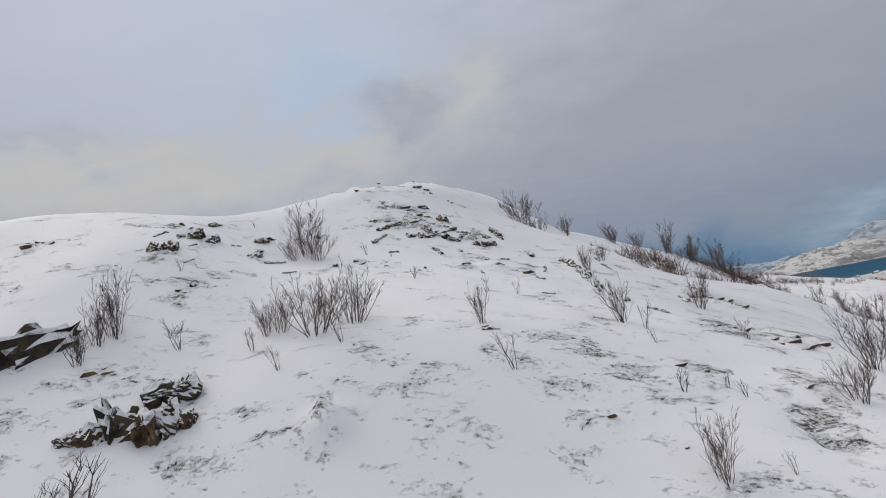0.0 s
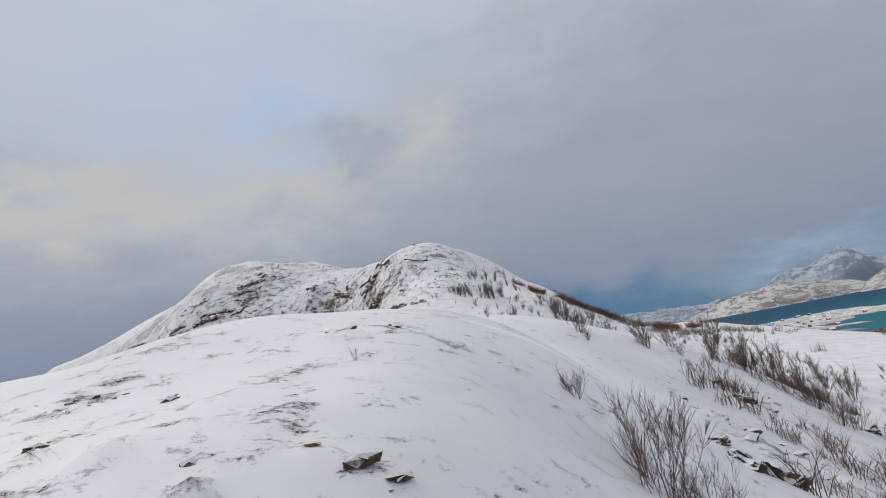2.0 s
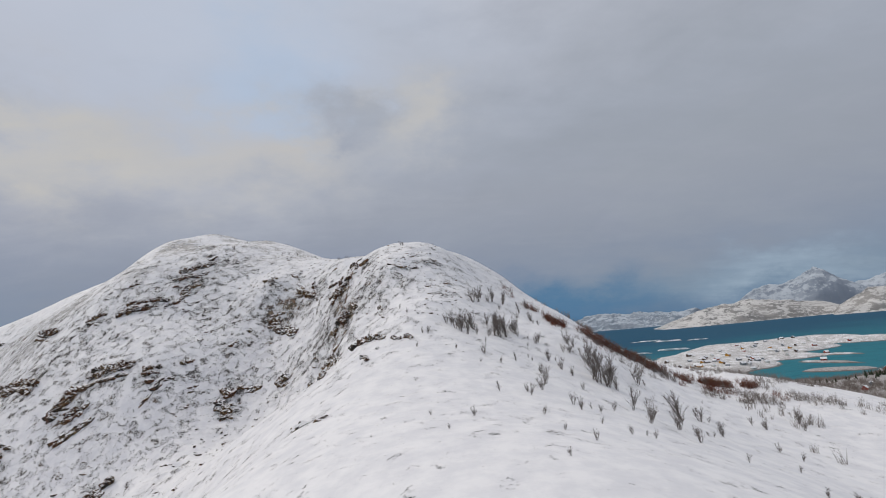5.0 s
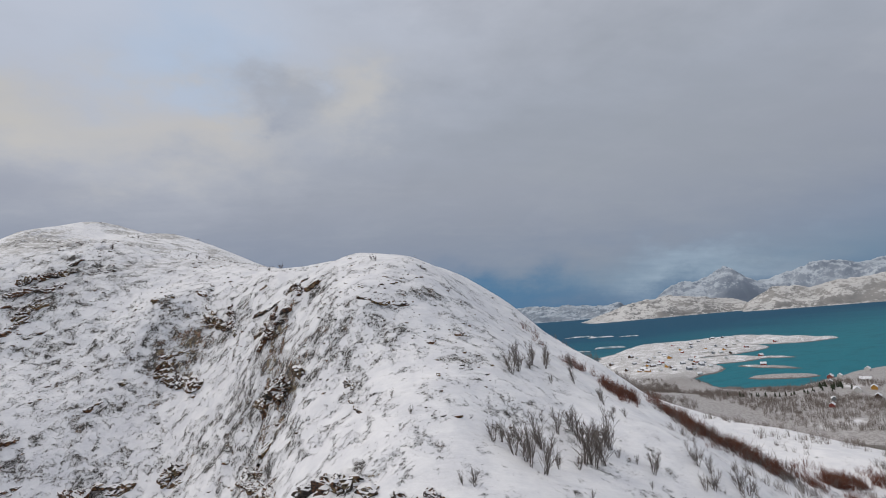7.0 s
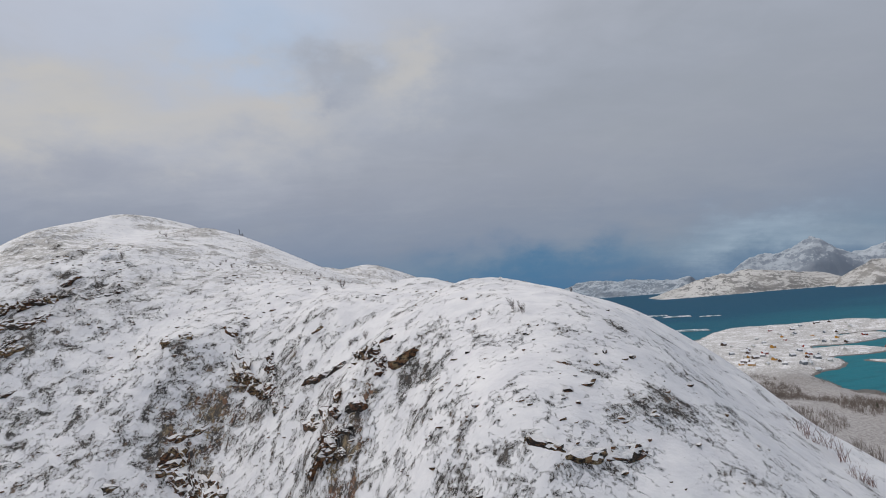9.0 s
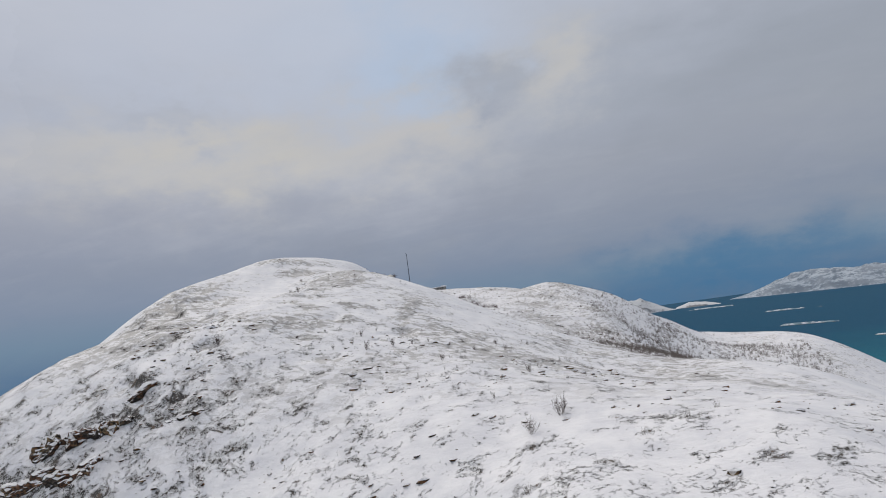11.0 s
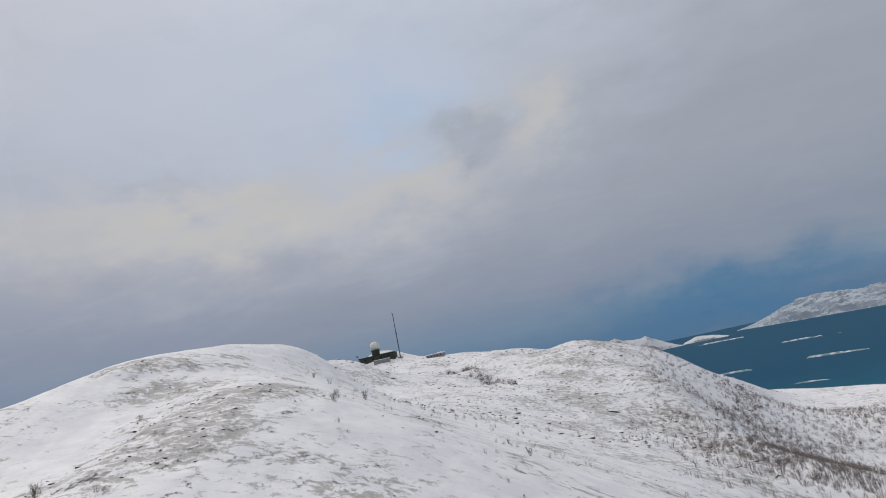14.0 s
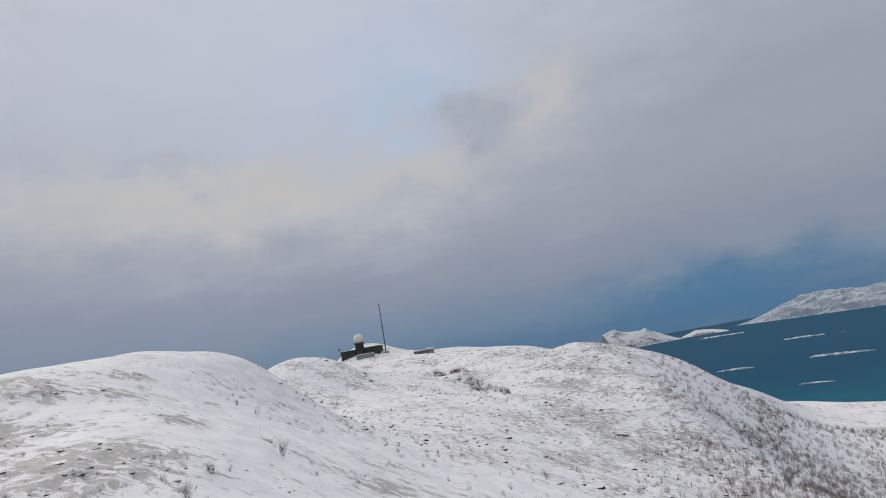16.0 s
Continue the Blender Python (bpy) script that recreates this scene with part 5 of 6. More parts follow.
# ---- rocks ----
def rock(name, label, category, group, seed, material, flat=0.6, chips=16, rough=0.07, boxy=1.0):
    """An angular block of about 1 across, made of a hull of scattered points."""
    r = random.Random(seed)
    bm = bmesh.new()
    for _ in range(chips):
        v = Vector((r.gauss(0, 1), r.gauss(0, 1), r.gauss(0, 1))).normalized() * r.uniform(0.42, 0.55)
        v = Vector([math.copysign((abs(c) / 0.5) ** boxy * 0.5, c) for c in v])
        bm.verts.new((v.x * 1.15, v.y * 0.9, v.z * flat * 1.4))
    bmesh.ops.convex_hull(bm, input=bm.verts[:])
    bmesh.ops.delete(bm, geom=[v for v in bm.verts if not v.link_faces], context="VERTS")
    bmesh.ops.subdivide_edges(bm, edges=bm.edges[:], cuts=4, use_grid_fill=True)
    for v in bm.verts:
        v.co += v.normal * (noise.fractal(v.co * 2.4 + Vector((seed, 0, 0)), 0.7, 2.0, 4) * rough)
    me = bpy.data.meshes.new(name)
    bm.to_mesh(me)
    bm.free()
    me.materials.append(material)
    return tagged(new(name, me), label, category, group)


# ledges of bare rock: two ends x, y, x, y and the height
LEDGE_FIRST = ((-0.56, 7.52, -0.27, 7.65, 0.13), (-0.01, 7.55, 0.13, 7.74, 0.16), (0.28, 7.94, 0.44, 8.04, 0.12), (-0.37, 8.16, -0.26, 8.16, 0.07), (-0.12, 8.26, 0.02, 8.32, 0.07), (0.1, 8.16, 0.22, 8.34, 0.08),
         (-0.48, 7.96, -0.31, 7.89, 0.04), (-0.14, 7.57, -0.07, 7.56, 0.04), (0.32, 7.83, 0.39, 7.83, 0.04), (0.15, 7.66, 0.22, 7.73, 0.09), (-0.24, 7.71, -0.16, 7.73, 0.04), (0.44, 7.82, 0.5, 7.79, 0.06),
         (-3.36, 3.77, -2.98, 4.03, 0.5), (-3.08, 3.43, -3.01, 3.49, 0.13), (-2.42, 3.06, -2.24, 3.09, 0.11), (-2.27, 3.13, -2.12, 3.16, 0.2), (-2.08, 3.12, -1.84, 3.16, 0.2), (-1.81, 3.2, -1.66, 3.23, 0.19),
         (-1.67, 3.21, -1.62, 3.32, 0.13),)
LEDGE_SECOND = ((-2.09, 3.43, -1.79, 3.48, 0.18), (-1.89, 3.72, -1.67, 3.75, 0.06), (-1.67, 3.57, -1.46, 3.59, 0.05), (-3.12, 4.21, -3.01, 4.29, 0.15), (-3.94, 4.43, -3.72, 4.42, 0.06), (-3.78, 5.78, -3.64, 5.83, 0.1),
         (-3.17, 5.69, -3.04, 5.76, 0.12), (-3.04, 6.38, -2.85, 6.63, 0.13), (-3.38, 5.61, -3.2, 5.64, 0.08), (-3.19, 6.22, -3.09, 6.32, 0.08), (-2.4, 6.73, -2.24, 6.98, 0.12), (-2.26, 6.29, -2.17, 6.44, 0.08),
         (1.09, 7.89, 1.36, 7.89, 0.17), (2.53, 7.21, 2.88, 6.8, 0.19), (1.43, 7.05, 1.62, 6.9, 0.1), (2.82, 6.18, 3.01, 6.16, 0.1), (3.24, 4.88, 3.92, 5.15, 0.22), (5.53, 7.57, 5.67, 7.3, 0.13),
         (5.78, 9.25, 6.1, 9.25, 0.13),)
LEDGE_THIRD = ((-2.01, 4.41, -1.89, 4.37, 0.05), (-2.4, 6.64, -2.25, 6.9, 0.15), (-0.79, 7.15, -0.58, 7.26, 0.1), (-0.7, 7.46, -0.55, 7.53, 0.06), (-0.41, 7.61, -0.27, 7.67, 0.07), (-0.23, 7.37, -0.06, 7.39, 0.11),
         (-0.04, 7.31, 0.07, 7.33, 0.06), (0.3, 8, 0.4, 8.04, 0.1), (0.24, 7.33, 0.42, 7.33, 0.08), (0.49, 7.47, 0.69, 7.72, 0.07), (0.07, 6.98, 0.18, 6.86, 0.07), (0.8, 7.32, 1.01, 7.35, 0.08),
         (-0.58, 6.83, -0.41, 6.83, 0.02), (1.31, 6.21, 1.39, 6.2, 0.06), (0.57, 6.19, 0.64, 6.14, 0.03), (0.04, 7.68, 0.2, 7.64, 0.12), (-1.05, 6.4, -0.89, 6.39, 0.02), (1.99, 7.09, 2.05, 7.03, 0.07),
         (1.91, 7.3, 1.99, 7.2, 0.05),)
LEDGE_FOURTH = ((-0.96, 6.96, -0.91, 6.92, 0.04), (-0.2, 12.48, 0.06, 12.32, 0.04), (-0.05, 10, 0.11, 10.04, 0.04), (-0.82, 11.31, -0.75, 11.31, 0.04), (1.07, 12.16, 1.17, 12.24, 0.04), (4.2, 12.65, 5.37, 13.28, 0.37),
         (5.01, 14.34, 5.68, 15.13, 0.21), (13.4, 20.55, 13.36, 19.86, 0.41), (8.94, 19.08, 9.4, 19.04, 0.22), (-0.05, 9.13, 0.01, 9.13, 0.06), (1.27, 11.61, 1.35, 11.7, 0.05), (-2.12, 11.33, -1.96, 11.34, 0.07),
         (-2.62, 11.5, -2.59, 11.69, 0.03), (-1.71, 9.7, -1.84, 9.99, 0.05), (-201.58, 345.44, -131.87, 285.9, 13.8), (-107.56, 276, -88.57, 271.56, 8.23), (-152.64, 269.51, -130.73, 259.68, 15.29), (-3.03, 19.74, -2.66, 19.85, 0.48),
         (-2.98, 23.25, -2.38, 22.74, 0.31),)
LEDGE_FIFTH = ((-118.23, 276.39, -110.38, 273.25, 5.4), (-207.67, 365.59, -192.04, 352.73, 4.72), (-111.57, 264.21, -98.11, 264.99, 3.22), (-218.7, 344.49, -195.67, 333.64, 8.22), (-80.45, 261.92, -75.49, 267.7, 3.74), (-18.8, 100.38, -16.11, 100.38, 2.15),
         (-2.84, 18.94, -2.72, 19.52, 0.17), (-159.34, 335.99, -142.83, 317.8, 2.48), (-136.17, 274.22, -127.45, 269.27, 6.17), (43.06, 64.94, 44.15, 62.23, 0.81), (7.88, 23.35, 8.1, 23.21, 0.09), (-87.6, 314.58, -70.83, 314.66, 3.04),
         (-81.67, 301.96, -75.59, 310.7, 2.93), (-106.27, 303.54, -90.19, 301.23, 3.55), (-120.72, 305.31, -114.3, 302.94, 3.07), (-107.17, 314.38, -101.46, 314.32, 1.88), (-109.46, 275.96, -89.95, 272.25, 6.64), (-81.31, 267.21, -71.36, 269.52, 4.47),
         (-110.17, 262.74, -96.84, 264.26, 9.06),)
LEDGE_SIXTH = ((-117.84, 274.55, -109, 270.99, 5.46), (-52.39, 259.19, -45.9, 262.13, 8.11), (-65.37, 244.02, -54.57, 235.55, 3.9), (-36.38, 286.86, -24.17, 278.6, 4.54), (-7.49, 269.24, 0.73, 247.57, 6.36), (-25.64, 294.84, -20.36, 289.86, 2.1),
         (-14.9, 219.81, -1.41, 207.47, 8.26), (-7.85, 247.26, 2.99, 222.48, 5.84), (3.13, 193.03, 9.36, 182.67, 3.36), (-10.71, 154.86, -3.04, 149.43, 2.42), (9.36, 146.45, 11.46, 146.35, 0.9), (-28.32, 259.97, -24.91, 256.68, 3.34),
         (-43.9, 265.75, -38, 265.27, 1.87), (-65.98, 267.51, -61.7, 268.59, 1.22), (-87.29, 314.24, -73.27, 315.62, 5.43), (-83.09, 304.12, -73.44, 310.24, 3.31), (-7.59, 219.67, -2.54, 220.8, 5.96), (-34.79, 284.42, -24.18, 278.44, 3.46),
         (-36.36, 288.5, -29.51, 288.76, 2.8),)
LEDGE_SEVENTH = ((31.83, 214.12, 35.71, 216.41, 1.17), (-68.73, 274.49, -66.38, 275.61, 3.17), (-77.1, 339.48, -67.41, 341.46, 1.37), (-52.46, 278.9, -48.53, 280.84, 1.56), (17.46, 205.04, 17.92, 197.52, 0.58), (17.69, 190.66, 19.25, 190.24, 0.51),
         (2.94, 191.15, 11.42, 183.55, 2), (9.21, 209.94, 10.8, 201.13, 1), (-47.39, 267.76, -37.09, 265.26, 2.72), (-8.14, 268.66, -2.07, 252.29, 3.83), (4.78, 249.15, 8.71, 247.92, 2.77), (-34.59, 286.09, -23.89, 278.69, 5.12),
         (-42.35, 303.2, -34.97, 300.25, 2.65), (-19.37, 287.81, -15.3, 281.76, 3.7), (-27.99, 301.2, -25.22, 299.43, 1.99), (14.74, 223.71, 16.9, 221.77, 1.63), (16.9, 221.77, 24.8, 222.51, 1.95), (34.05, 239.93, 37.23, 241.9, 0.81),
         (16.04, 250.18, 18.97, 248.53, 0.82),)
LEDGE_EIGHTH = ((-46.16, 283.61, -43.38, 283.58, 1.61), (21.89, 232.02, 23.56, 230.37, 0.9), (22.06, 228.83, 23.36, 226.98, 0.62), (-85.96, 314.12, -78.11, 315.29, 3.86), (-76.4, 314.51, -70.94, 316.04, 2.98), (-79.67, 309.67, -74.92, 312.38, 3.26),
         (-82.38, 303.82, -78.17, 308.41, 1.47), (-75.51, 300.93, -70.23, 302.56, 1.38), (-86.61, 310.76, -83.47, 310.99, 2.15), (-41.28, 301.06, -34.84, 300.4, 2.07), (-18.78, 285.44, -15.37, 284.03, 4.16), (-9.71, 277.02, -0.64, 269.14, 3.45),
         (-24.85, 296.53, -21.54, 291.49, 2.06), (-29.14, 302.23, -24.96, 299.8, 1.99), (-7.51, 283.71, -5.26, 283.25, 1.89), (0.55, 276.51, 2.37, 275.24, 0.62), (15.65, 247.62, 18.83, 246.24, 2.19), (18.9, 253.71, 19.66, 252.44, 1.21),
         (16.77, 253.97, 17.58, 252.66, 1.36),)
LEDGE_NINTH = ((0.47, 265.22, 5.75, 254.51, 1.73), (21.38, 247.73, 24.11, 246.63, 0.72), (24.73, 247.14, 24.63, 245.8, 0.26), (28.52, 248.42, 31.68, 249.63, 0.35), (-73.37, 324.01, -68.22, 326.34, 3.13), (-63.09, 320.34, -56.73, 321.31, 1.46),
         (-74.43, 342.89, -70.14, 346.42, 1.07), (-69.35, 344.64, -65.68, 346.18, 1.24), (-70.09, 341.54, -69.88, 343.01, 1.24), (-60.36, 362.63, -58.05, 363.54, 0.59), (-69.02, 391.24, -65.53, 389.77, 0.65), (-101.86, 422.08, -96.58, 424, 0.73),
         (-33.6, 342.78, -30.37, 343.85, 1.01), (14.73, 543.58, 18.43, 543.74, 1.18), (-51.83, 397.61, -49.63, 398.06, 0.6), (-62.78, 424.43, -61.83, 426.84, 0.44), (13.92, 542, 18.11, 543.25, 1.18), (52.24, 546.15, 58.11, 551.6, 1.02),
         (-98.31, 424.97, -95.66, 426.62, 0.95),)
LEDGE_TENTH = ((-96.29, 428.32, -94.49, 431.12, 0.96),)
LEDGES = (LEDGE_FIRST, LEDGE_SECOND, LEDGE_THIRD, LEDGE_FOURTH, LEDGE_FIFTH, LEDGE_SIXTH, LEDGE_SEVENTH, LEDGE_EIGHTH, LEDGE_NINTH, LEDGE_TENTH)
near_rocks = [rock("rock", "dark brown lichened rock ledge jutting from snow", "rock", "rocks on the first rise", 60 + k, M_ROCK, 0.6 + 0.08 * k, 34, 0.16, 0.7) for k in range(5)]
crag_rocks = [rock("crag", "rusty brown crag breaking through the snow", "rock", "crags on the steep flank", 70 + k, M_CRAG, 0.7 + 0.08 * k, 18, 0.10, 0.8) for k in range(6)]
for group in LEDGES:
    for x0, y0, x1, y1, h in group:
        far_off = y0 > 40
        if far_off and h < 0.9 or y0 < 9.4:
            continue
        h = min(h, 2.4) if far_off else h * 1.3 if h >= 0.17 else h * 0.9
        a, e = Vector((x0, y0, at(x0, y0))), Vector((x1, y1, at(x1, y1)))
        along = e - a
        along.z *= 0.85
        blocks = min(4, max(1, round(along.length / (1.7 * h))))
        turn = Vector((1, 0, 0)).rotation_difference(along.normalized())
        for b in range(blocks):
            mid = a.lerp(e, (b + 0.5) / blocks + rng.uniform(-0.08, 0.08) / blocks)
            mid.z = at(mid.x, mid.y) - (0.36 if far_off else 0.42 if h < 0.17 else 0.06) * h
            big = (min(along.length / blocks * 1.2, 2.4 * h), h * rng.uniform(0.8, 1.2), h * (rng.uniform(0.85, 1.15) if far_off else rng.uniform(0.7, 1.0)))
            lean = Euler((rng.uniform(-0.15, 0.15), rng.uniform(-0.12, 0.12), rng.uniform(-0.3, 0.3))).to_quaternion()
            settle(rng.choice(crag_rocks if far_off else near_rocks), Matrix.LocRotScale(mid, turn @ lean, big))

# outcrops with snow on top: two ends x, y, x, y and the height
OUTCROP_HITHER = ((-3.2, 5.51, -3.06, 5.5, 0.09), (-3.02, 5.58, -2.93, 5.68, 0.12), (-3.07, 5.98, -2.97, 6.11, 0.07), (-2.92, 6.12, -2.85, 6.22, 0.12), (-2.75, 6.13, -2.71, 6.34, 0.07), (-3.07, 6.89, -2.97, 7.05, 0.08),
         (-2.37, 6.76, -2.2, 7.04, 0.1), (-2.23, 6.17, -2.22, 6.41, 0.1), (-3.27, 5.81, -3.23, 6.07, 0.03), (-2.85, 5.78, -2.81, 5.89, 0.02), (-2.56, 6.31, -2.48, 6.45, 0.03), (-2.71, 5.38, -2.66, 5.5, 0.02),
         (-1.75, 5.7, -1.63, 5.84, 0.03), (-2.05, 6.02, -1.86, 6.27, 0.03), (-0.79, 7, -0.58, 7.27, 0.06), (-0.7, 7.41, -0.3, 7.66, 0.06))
OUTCROP_MIDDLE = ((-0.25, 7.3, 0.06, 7.34, 0.08), (-0.01, 7.6, 0.19, 7.43, 0.08), (0.27, 8, 0.4, 8.06, 0.1), (0.25, 7.37, 0.45, 7.34, 0.08), (0.48, 7.36, 0.64, 7.68, 0.05), (1.09, 8.03, 1.21, 7.68, 0.07),
         (0.74, 7.28, 1.03, 7.44, 0.08), (0.9, 7.64, 1.02, 7.71, 0.05), (0.08, 6.94, 0.18, 6.74, 0.05), (-0.56, 6.7, -0.41, 6.71, 0.03), (-0.01, 8.37, 0.14, 8.39, 0.06), (1.49, 7.36, 1.48, 7.14, 0.06),
         (1.53, 6.61, 1.47, 6.4, 0.04), (1.95, 7.2, 1.88, 7.02, 0.05), (0.98, 6.76, 1.1, 6.8, 0.03), (0.83, 6.22, 0.94, 6.28, 0.03))
OUTCROP_YONDER = ((0.6, 6.09, 0.63, 5.96, 0.03), (1.92, 7.03, 1.97, 6.98, 0.07), (1.97, 6.98, 2, 6.6, 0.08), (2.02, 6.61, 1.94, 6.27, 0.08), (2.51, 7.14, 2.56, 6.96, 0.04), (2.03, 6.15, 1.93, 5.88, 0.06),
         (1.95, 5.86, 1.89, 5.71, 0.04), (2.51, 7.41, 2.51, 7.31, 0.04), (1.98, 5.67, 1.95, 5.54, 0.03), (1.26, 6.01, 1.36, 5.96, 0.03), (1.14, 5.31, 1.27, 5.31, 0.02), (2.89, 5.89, 2.85, 5.72, 0.07),
         (2.11, 5.5, 2.02, 5.28, 0.04), (2.12, 5.06, 2.24, 4.86, 0.04))
OUTCROP_FLANK = ((-183.8, 333.7, -157.2, 306.6, 6.79), (-157.2, 306.6, -131.2, 287.7, 5.27), (-165.7, 291.6, -130.8, 264.6, 8.84), (-147.4, 267.2, -128.9, 258.9, 3.54), (-105.9, 279, -87.9, 274.2, 4.01), (-116.8, 272.5, -110.2, 275.2, 7.16),
         (-92.6, 241.8, -83.2, 243.9, 5.72), (-29.4, 128.1, -26.4, 118.5, 2.54), (-106, 302.5, -93.5, 301.3, 2.89), (-103.9, 305.2, -85.1, 304.2, 2.28), (-158.8, 338.4, -141, 319.5, 2.99))
OUTCROP_GULLY = ((-207.7, 353.3, -186.6, 338.5, 4.08), (-200.6, 337.4, -183, 327.5, 4.56), (-226.7, 362.7, -204.7, 343.9, 3.4), (-109.5, 268.5, -101.8, 268.3, 4.35), (-82.8, 270.4, -77.6, 270.9, 3.95), (-53.6, 263.7, -47.8, 260, 4.9),
         (-215.2, 381.3, -195.4, 370.7, 2.28), (-208.4, 370, -195.2, 358.7, 4.37), (-122.9, 307.3, -113.2, 305.6, 1.94), (-85.6, 318.5, -69.2, 320.4, 2.09))
OUTCROP_WALL = ((-69.6, 274.5, -65.8, 275.4, 2.6), (-4.5, 239.1, -0.8, 224.2, 5.11), (-6.1, 254.1, -1.3, 248.3, 3.96), (0.7, 262.8, 4.4, 249.4, 1.84), (-4, 210.6, -2.7, 199.6, 1.92), (-9.1, 226.8, -5.1, 212.8, 3.48),
         (-8, 193.7, -6.3, 184.5, 1.62), (2.1, 193.7, 7.4, 185.2, 2.37), (-36.5, 287.5, -24.2, 276.6, 3.24), (-53.8, 266.9, -48.7, 266, 2.86), (-49.7, 261.3, -47.5, 261.7, 3.45))
OUTCROP_CREST = ((-24.9, 293.7, -16.6, 283.5, 2.15), (-29.5, 261.7, -25.9, 260.1, 3.23), (-80.8, 307.4, -75.1, 311, 3.61), (-106.2, 303, -97.3, 301.5, 1.91), (-97.5, 301.9, -89.1, 301.8, 1.49), (-86, 301.1, -77.2, 305.8, 1.08),
         (2.8, 177.6, 4.9, 173.8, 1.3), (9.9, 212.4, 10.9, 208.8, 1.37), (-17.1, 290.7, -14.2, 277.4, 1.67), (11.1, 179.9, 15.8, 176.9, 1.41))
def block(seed, flat, rough, material):
    """Mesh of one broken block of about 1 across."""
    ob = rock("block", "", "", "", seed, material, flat, 24, rough, 0.7)
    me = ob.data
    bpy.data.objects.remove(ob)
    return me


NEAR_BLOCKS = [block(160 + k, 0.62 + 0.07 * k, 0.22, M_ROCK) for k in range(6)]
FAR_BLOCKS = [block(160 + k, 0.62 + 0.07 * k, 0.22, M_CRAG) for k in range(6)]
OUTCROP_NEAREST = ((-3.66, 3.62, -2.98, 4.03, 0.34), (-2.42, 3.06, -2.24, 3.09, 0.11), (-2.27, 3.13, -2.12, 3.16, 0.18), (-2.08, 3.12, -1.84, 3.16, 0.18), (-1.81, 3.2, -1.66, 3.23, 0.17), (-2.09, 3.43, -1.79, 3.48, 0.15))
chance = random.Random(91)


def outcrop(x0, y0, x1, y1, h):
    """A broken ledge: leaning blocks side by side, joined at their feet."""
    a, e = Vector((x0, y0, at(x0, y0))), Vector((x1, y1, at(x1, y1)))
    along = e - a
    turn = Vector((1, 0, 0)).rotation_difference(along.normalized())
    uphill = Vector((at(x0 + h, y0) - at(x0 - h, y0), at(x0, y0 + h) - at(x0, y0 - h))) / (2 * h)
    h = h if y0 > 40 or h < 0.05 else 1.25 * h
    rows = 1 if h < 3.4 else 2
    tall = h / rows
    blocks = min(9, max(2, round(along.length / (1.05 * tall))))
    base = a.lerp(e, 0.5)
    if y0 > 40:
        root = tagged(new("crag"), "dark and ochre rock outcrop under ledges of snow", "rock", "crags on the steep flank")
    else:
        root = tagged(new("rock"), "brown mossy rock outcrop under a cap of snow", "rock", "rocks on the first rise")
    root.location = base
    for row in range(rows):
        for b in range(blocks):
            mid = a.lerp(e, (b + chance.uniform(0.2, 0.8)) / blocks)
            shift = (row - (rows - 1) / 2 + chance.uniform(-0.15, 0.15)) * tall / max(uphill.length, 0.5)
            mid.x, mid.y = mid.x + uphill.normalized().x * shift, mid.y + uphill.normalized().y * shift
            thick = tall * chance.uniform(0.6, 1.35)
            mid.z = at(mid.x, mid.y) - 0.14 * thick
            big = Vector((min(along.length / blocks * 1.5, 1.9 * tall) * chance.uniform(0.7, 1.2), thick * 1.1, thick * 1.25))
            lean = Euler((chance.uniform(-0.35, 0.35), chance.uniform(-0.3, 0.3), chance.uniform(-0.6, 0.6))).to_quaternion()
            piece = new("block", chance.choice(FAR_BLOCKS if y0 > 40 else NEAR_BLOCKS))
            piece.parent = root
            piece.matrix_basis = Matrix.LocRotScale(mid - base, turn @ lean, big)


for group in (OUTCROP_NEAREST, OUTCROP_HITHER, OUTCROP_MIDDLE, OUTCROP_YONDER, OUTCROP_FLANK, OUTCROP_GULLY, OUTCROP_WALL, OUTCROP_CREST):
    for row in group:
        outcrop(*row)


def scree(label, count, x0, x1, y0, y1, small, large, least, material, seed):
    """Many small broken stones, joined, where the ground is stony."""
    r = np.random.RandomState(seed)
    x, y = r.uniform(x0, x1, count * 12), r.uniform(y0, y1, count * 12)
    s = stones(x, y)
    patchy = fbm(x, y, 2.0 if y1 < 60 else 16.0, 4, seed)
    keep = (s + 0.5 * patchy > least) & (r.rand(len(x)) < s)
    x, y = x[keep][:count], y[keep][:count]
    n = len(x)
    bm = bmesh.new()
    bmesh.ops.create_icosphere(bm, subdivisions=1, radius=0.5)
    shape = np.array([v.co[:] for v in bm.verts])
    faces = np.array([[v.index for v in f.verts] for f in bm.faces])
    bm.free()
    size = small + (large - small) * r.rand(n) ** 2.5
    v = shape[None] * (0.65 + 0.7 * r.rand(n, len(shape), 1))
    v = v * np.stack([r.uniform(1.0, 2.4, n), r.uniform(0.5, 1.0, n), r.uniform(0.45, 0.9, n)], -1)[:, None]
    turn = r.normal(0.25, 0.5, n)
    c, q = np.cos(turn)[:, None], np.sin(turn)[:, None]
    vx, vy = v[..., 0] * c - v[..., 1] * q, v[..., 0] * q + v[..., 1] * c
    v = np.stack([vx, vy, v[..., 2]], -1) * size[:, None, None] + np.stack([x, y, land(x, y) + 0.08 * size], -1)[:, None]
    f = faces[None] + (np.arange(n) * len(shape))[:, None, None]
    ob = mesh_object("scree", v.reshape(-1, 3).tolist(), f.reshape(-1, 3).tolist(), material, False)
    return tagged(ob, label, "stones", kind="stuff")


scree("small dark stones and crumbs of moss in thin snow", 2000, -6, 10, 2, 14, 0.012, 0.10, 0.42, M_ROCK, 81)
